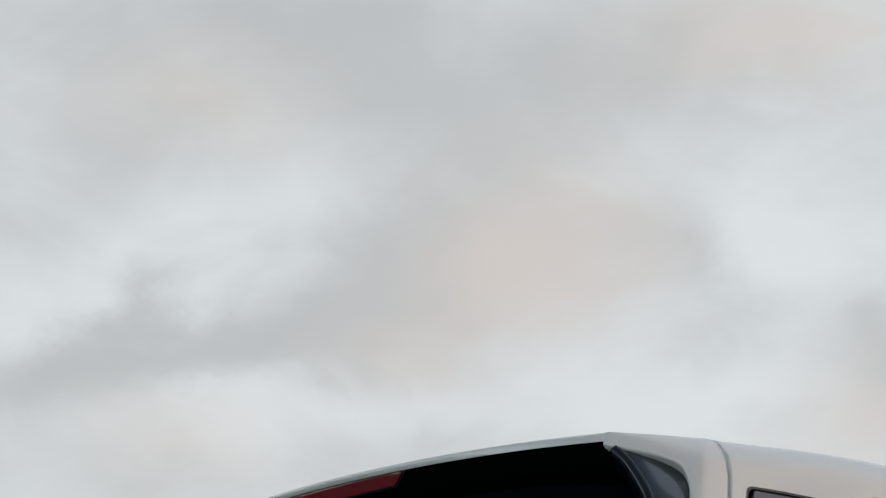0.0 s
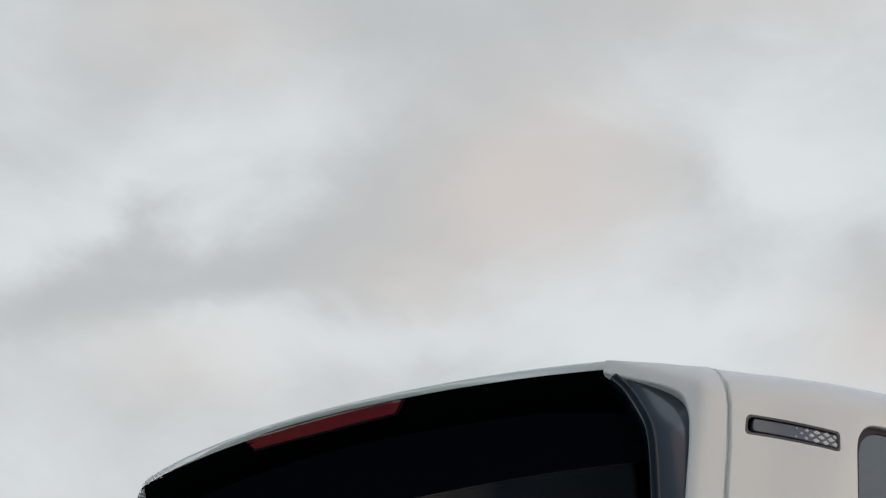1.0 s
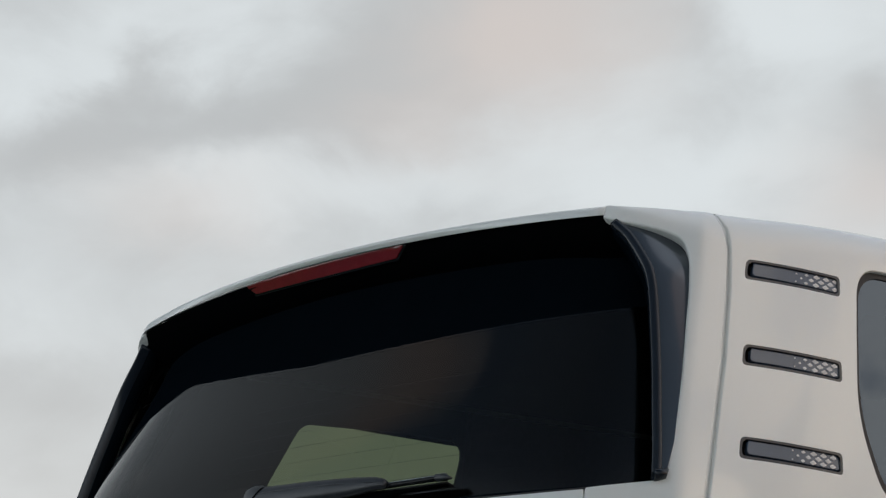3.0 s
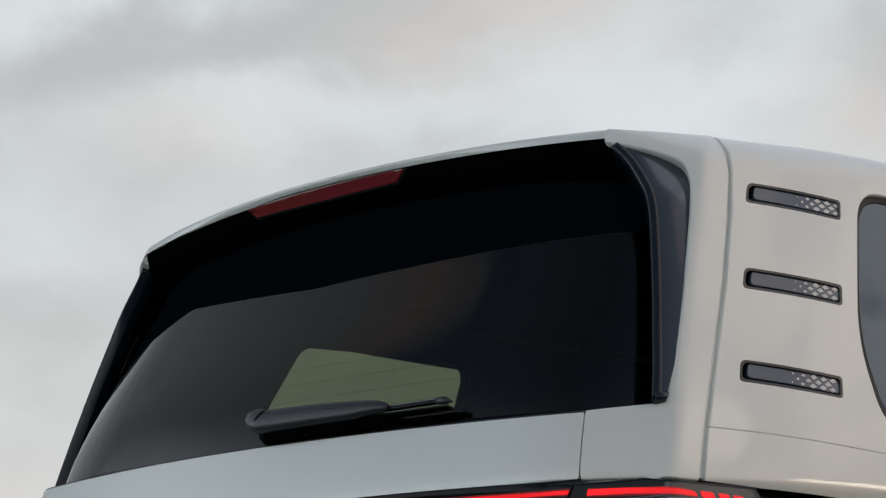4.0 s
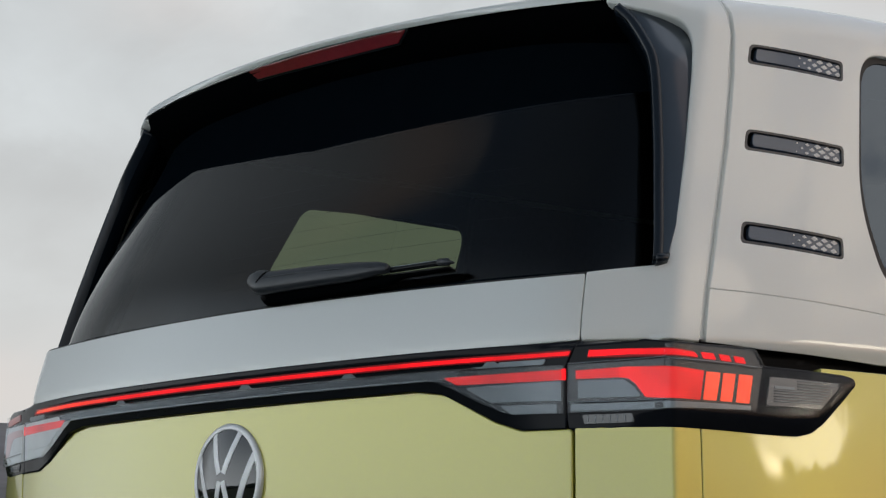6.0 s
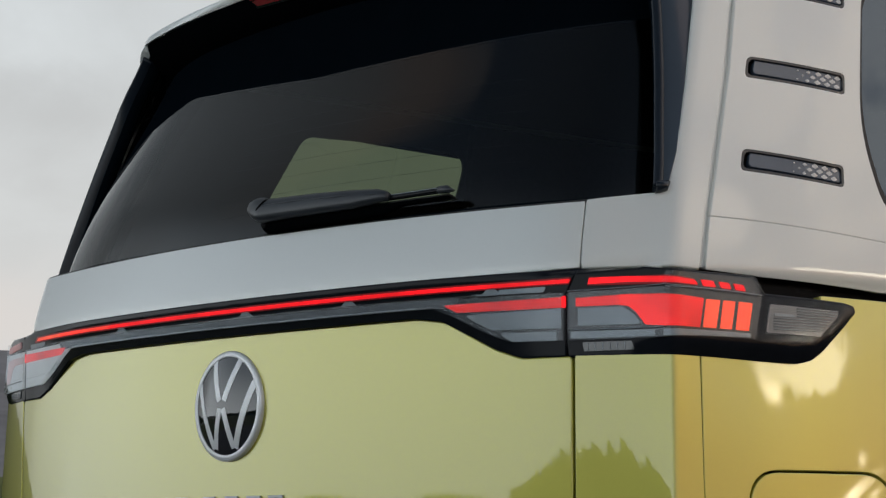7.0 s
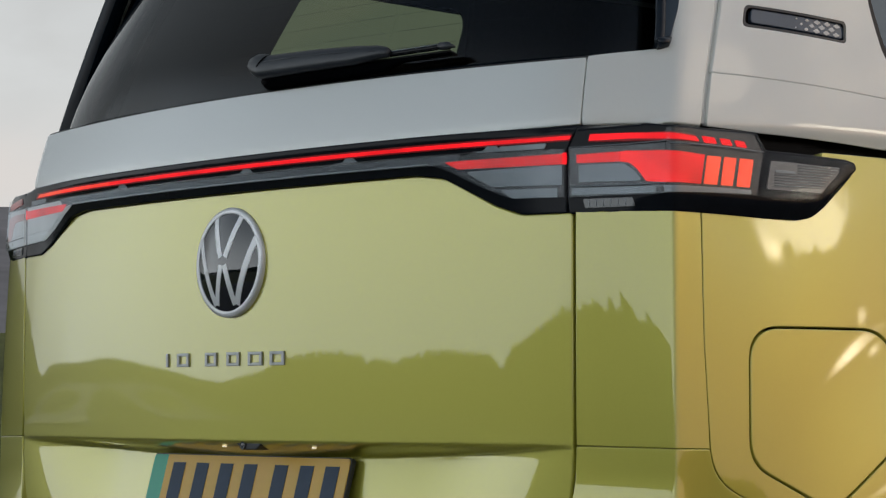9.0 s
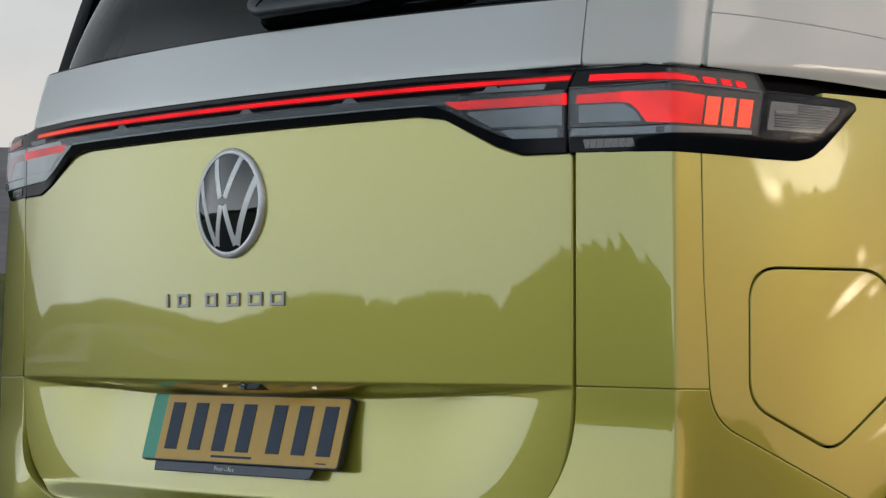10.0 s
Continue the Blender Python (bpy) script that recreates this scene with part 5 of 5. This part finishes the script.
for wy in (0.60, 3.58):
    for wx in (1, -1):
        wheel(wx * 0.85, wy, wx)
        # liner of the arch
        b = bmesh.new()
        rr = [[b.verts.new((wx * xx, wy + 0.466 * math.cos(a), 0.378 + 0.466 * math.sin(a))) for a in np.linspace(-0.15, math.pi + 0.15, 24)] for xx in (0.55, 0.955)]
        for j in range(23):
            b.faces.new((rr[0][j], rr[0][j + 1], rr[1][j + 1], rr[1][j]))
        part("arch_liner", b, CAVITY, van)
b = bmesh.new()
box(b, (1.5, 4.2, 0.06), Matrix.Translation((0, 2.1, 0.30)))
part("underbody", b, CAVITY, van)

# ---- cabin ----
b = bmesh.new()
box(b, (1.50, 3.6, 0.04), Matrix.Translation((0, 2.0, 0.62)))
part("cabin_floor", b, TRIM, van)
b = bmesh.new()
box(b, (1.30, 2.9, 0.02), Matrix.Translation((0, 1.75, 1.825)), 0.008)
part("headliner", b, HEADLINER, van)
for sg in (1, -1):
    b = bmesh.new()
    box(b, (0.02, 3.7, 0.75), Matrix.Translation((sg * 0.78, 2.0, 0.98)))
    part("cabin_side", b, TRIM, van)


def trim_frame(sg):
    """Inside lining of the rear side window, with its opening."""
    hole = rounded([(0.43, 1.592, 0.02), (0.940, 1.656, 0.02), (0.962, 1.755, 0.060), (0.800, 1.757, 0.2), (0.518, 1.747, 0.05)], 8)
    outer = [(0.06, 1.36), (0.968, 1.36), (0.968, 1.82), (0.15, 1.82)]
    b = bmesh.new()
    for loop in (outer, hole):
        vs = [b.verts.new((y, z, 0)) for y, z in loop]
        for i, v in enumerate(vs):
            b.edges.new((vs[i - 1], v))
    bmesh.ops.triangle_fill(b, use_beauty=True, edges=b.edges[:], normal=(0, 0, 1))
    ext = bmesh.ops.extrude_face_region(b, geom=b.faces[:])
    for v in ext["geom"]:
        if isinstance(v, bmesh.types.BMVert):
            v.co.z = 0.005
    for v in b.verts:
        y, z, t = v.co
        v.co = (sg * (0.775 - t - 0.13 * (z - 1.36)), y, z)
    part("pillar_lining", b, LINING, van, smoothed=False)
    shell("corner_lining", [(sg * s, z) for s, z in ((0.87, 1.39), (1.16, 1.39), (1.16, 1.79), (0.90, 1.79))], HEADLINER, van, off=-0.060, bevel=0.0, depth=0.004)
    b = bmesh.new()
    box(b, (0.02, 1.99, 0.46), Matrix.Translation((sg * 0.735, 1.958, 1.59)) @ pose(0, 0, 0, 0, -7.4 * sg, 0), 0.004)
    part("door_lining", b, FABRIC, van)


trim_frame(1)
trim_frame(-1)
for sx in (-0.42, 0.42):
    for sy, tall in ((1.25, 1.30), (2.3, 1.36)):
        seat = empty("seat", van, "dark fabric seat")
        b = bmesh.new()
        box(b, (0.56, 0.16, 0.66), Matrix.Translation((sx, sy, tall - 0.36)) @ pose(0, 0, 0, 12, 0, 0), 0.05, 3)
        part("backrest", b, FABRIC, seat)
        b = bmesh.new()
        box(b, (0.56, 0.5, 0.16), Matrix.Translation((sx, sy + 0.28, 0.72)), 0.05, 3)
        part("seat_cushion", b, FABRIC, seat)
        b = bmesh.new()
        box(b, (0.27, 0.10, 0.18), Matrix.Translation((sx, sy - 0.06, tall + 0.08)), 0.04, 3)
        part("headrest", b, FABRIC, seat)

# ---- land ----


def height(x, y):
    r = math.hypot(x, y)
    az = math.degrees(math.atan2(-x, y))
    d = abs((az - 64 + 180) % 360 - 180)
    rise = float(smooth(r, 120, 640)) * (16 + 32 * (1 - float(smooth(d, 6, 45))))
    rough = noise.noise(Vector((x * 0.004, y * 0.004, 0))) * 9 + noise.noise(Vector((x * 0.02, y * 0.02, 3))) * 2.5
    far = float(smooth(r, 140, 700)) * (0.3 + 0.7 * (1 - float(smooth(d, 6, 60))))
    level = 1 - 0.97 * float(smooth(az if az > 0 else az + 360, 86, 100)) * (1 - float(smooth(az if az > 0 else az + 360, 200, 240)))
    mound = 2.7 * float(smooth(r, 115, 235)) * float(smooth(az, 98, 106)) * (1 - float(smooth(az, 118, 128)))
    return mound + (rise * (1 if d < 25 else max(0.12, 1 - (d - 25) / 40)) + rough * far) * level


# far hills: the haze of distance is put into this grey base colour
HAZEHILL = material("hazy_grey_hillside", (0.19, 0.185, 0.19), rough=0.95, spec=0.1, vary=0.25, size=0.02)
GRASS = material("rough_grassland", (0.085, 0.095, 0.028), rough=0.95, spec=0.1, vary=0.45, size=0.04, bump=0.5, bump_size=3)
ASPHALT = material("worn_asphalt", (0.055, 0.054, 0.052), rough=0.85, vary=0.25, size=0.8, bump=0.6, bump_size=150)
verts, faces, ring = [(0, 0, 0)], [], 288
radii = [4, 8, 14, 22, 32, 45, 60, 80, 100, 115, 130, 145, 160, 175, 190, 205, 220, 235, 255, 300, 350, 410, 480, 560, 650, 760, 900, 1100, 1400, 1900, 2600]
for r in radii:
    for j in range(ring):
        a = 2 * math.pi * j / ring
        x, y = r * math.cos(a), r * math.sin(a)
        verts.append((x, y, height(x, y)))
for j in range(ring):
    faces.append((0, 1 + j, 1 + (j + 1) % ring))
for i in range(len(radii) - 1):
    o, p = 1 + i * ring, 1 + (i + 1) * ring
    for j in range(ring):
        faces.append((o + j, p + j, p + (j + 1) % ring, o + (j + 1) % ring))
me = bpy.data.meshes.new("ground")
me.from_pydata(verts, [], faces)
me.polygons.foreach_set("use_smooth", [True] * len(me.polygons))
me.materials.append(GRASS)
me.materials.append(HAZEHILL)
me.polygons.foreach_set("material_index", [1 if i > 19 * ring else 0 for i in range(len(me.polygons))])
tagged(new("ground", me), "rough olive grassland rising to hills", "ground", kind="structure")
bm = bmesh.new()
bmesh.ops.create_circle(bm, cap_ends=True, segments=64, radius=11.0, matrix=Matrix.Translation((0, 0, 0.004)))
me = bpy.data.meshes.new("pavement")
bm.to_mesh(me)
bm.free()
me.materials.append(ASPHALT)
tagged(new("pavement", me), "worn grey asphalt parking area under the van", "pavement", kind="structure")

# a pale track winding off over the grass
GRAVEL = material("pale_gravel", (0.40, 0.39, 0.36), rough=0.95, vary=0.2, size=0.5, bump=0.6, bump_size=40)
way_points = curve([(103.0, 100.0), (104.0, 140.0), (107.0, 190.0), (112.0, 222.0), (117.5, 190.0), (121.5, 152.0), (127.0, 118.0)], 8)
left_side, right_side = [], []
for i, (deg, r) in enumerate(way_points):
    here = Vector((-math.sin(radians(deg)) * r, math.cos(radians(deg)) * r))
    d2, r2 = way_points[min(i + 1, len(way_points) - 1)]
    d1, r1 = way_points[max(i - 1, 0)]
    along = (Vector((-math.sin(radians(d2)) * r2, math.cos(radians(d2)) * r2)) - Vector((-math.sin(radians(d1)) * r1, math.cos(radians(d1)) * r1))).normalized()
    for sgn, row in ((1, left_side), (-1, right_side)):
        q = here + Vector((-along.y, along.x)) * 13.0 * sgn
        row.append((q.x, q.y, height(q.x, q.y) + 0.15))
me = bpy.data.meshes.new("road")
k = len(left_side)
me.from_pydata(left_side + right_side, [], [(i, i + 1, k + i + 1, k + i) for i in range(k - 1)])
me.materials.append(GRAVEL)
tagged(new("road", me), "pale gravel track winding over the grassland", "road", kind="structure")

# far woods, reflected in the paint
LEAF = material("dark_woodland_foliage", (0.035, 0.05, 0.016), rough=0.9, spec=0.1, vary=0.5, size=0.3)
rng = random.Random(4)
ico = bmesh.new()
bmesh.ops.create_icosphere(ico, subdivisions=2, radius=1.0)
ico_v = np.array([v.co[:] for v in ico.verts])
ico_f = np.array([[v.index for v in f.verts] for f in ico.faces])
ico.free()
vv, ff, count = [], [], 0


def tree(x, y, tall, slim=0.7):
    global count
    g = height(x, y)
    wide = min(slim * tall, 4.2)
    for k in range(9):
        a, h = rng.uniform(0, 6.283), rng.uniform(0.12, 0.80) if k else 0.84
        r = wide * (0.60 - 0.28 * h) * rng.uniform(0.85, 1.15)
        w = wide * (1.0 - h) * rng.uniform(0.4, 1.0)
        c = np.array([x + w * math.cos(a), y + w * math.sin(a), g + tall * h])
        jitter = np.array([rng.uniform(0.78, 1.18) for _ in range(len(ico_v))])[:, None]
        vv.append(ico_v * jitter * (r, r, r * 0.9) + c)
        ff.append(ico_f + count)
        count += len(ico_v)


# the skyline that the tree tops make: bearing and height over the horizon, in degrees
SKYLINE = [(60, 5.5), (80, 4.6), (88, 3.4), (94, 2.6), (97, 1.9), (101, 0.95), (102.4, 0.6), (104, 0.88), (108, 0.92), (113, 1.03), (116, 0.92), (120, 0.76), (123, 0.58), (126, 0.44),
           (129.5, 0.66), (133.5, 1.05), (136.5, 1.22), (138.4, 1.08), (143, 0.92), (146, 1.18), (148.2, 1.17), (150.7, 1.10), (151.8, 0.66), (153.1, 1.24), (156, 1.72), (158.2, 1.92), (161.4, 2.35),
           (162.9, 2.6), (164.8, 2.9), (166.4, 3.15),
           (168.5, 3.4), (171.7, 4.2), (174.0, 4.85), (175.3, 4.85), (175.9, 4.7), (177.4, 5.3), (178.5, 5.45), (180.5, 5.5), (184, 4.8), (190, 3.6), (200, 2.6), (216, 1.4)]


def skyline(deg):
    return float(np.interp(deg, [p[0] for p in SKYLINE], [p[1] for p in SKYLINE]))


for az0, az1, n, r0, r1 in ((66, 100, 200, 150, 210), (100, 154, 1500, 250, 330), (152, 216, 1150, 105, 150)):
    for i in range(n):
        deg, r = rng.uniform(az0, az1), rng.uniform(r0, r1)
        az = radians(deg)
        x, y = -math.sin(az) * r, math.cos(az) * r
        top = 1.0 + r * math.tan(radians(skyline(deg))) * rng.uniform(0.92, 1.0) - height(x, y)
        if top > 0.8:
            tree(x, y, top, 0.32 if i % 3 and (deg > 155 or 128 < deg < 152) else 0.7)
for az0, az1, n, r0, r1 in ((-100, -10, 200, 95, 140), (200, 265, 80, 95, 140)):
    for i in range(n):
        deg, r = rng.uniform(az0, az1), rng.uniform(r0, r1)
        az = radians(deg)
        tree(-math.sin(az) * r, math.cos(az) * r, (1.5 + 0.4 * noise.noise(Vector((deg * 0.15, 2, 5)))) * rng.uniform(0.94, 1.03))
me = bpy.data.meshes.new("far_woods")
me.from_pydata(np.concatenate(vv).tolist(), [], np.concatenate(ff).tolist())
me.materials.append(LEAF)
tagged(new("far_woods", me), "dark uneven belt of trees in the distance", "trees", kind="stuff")
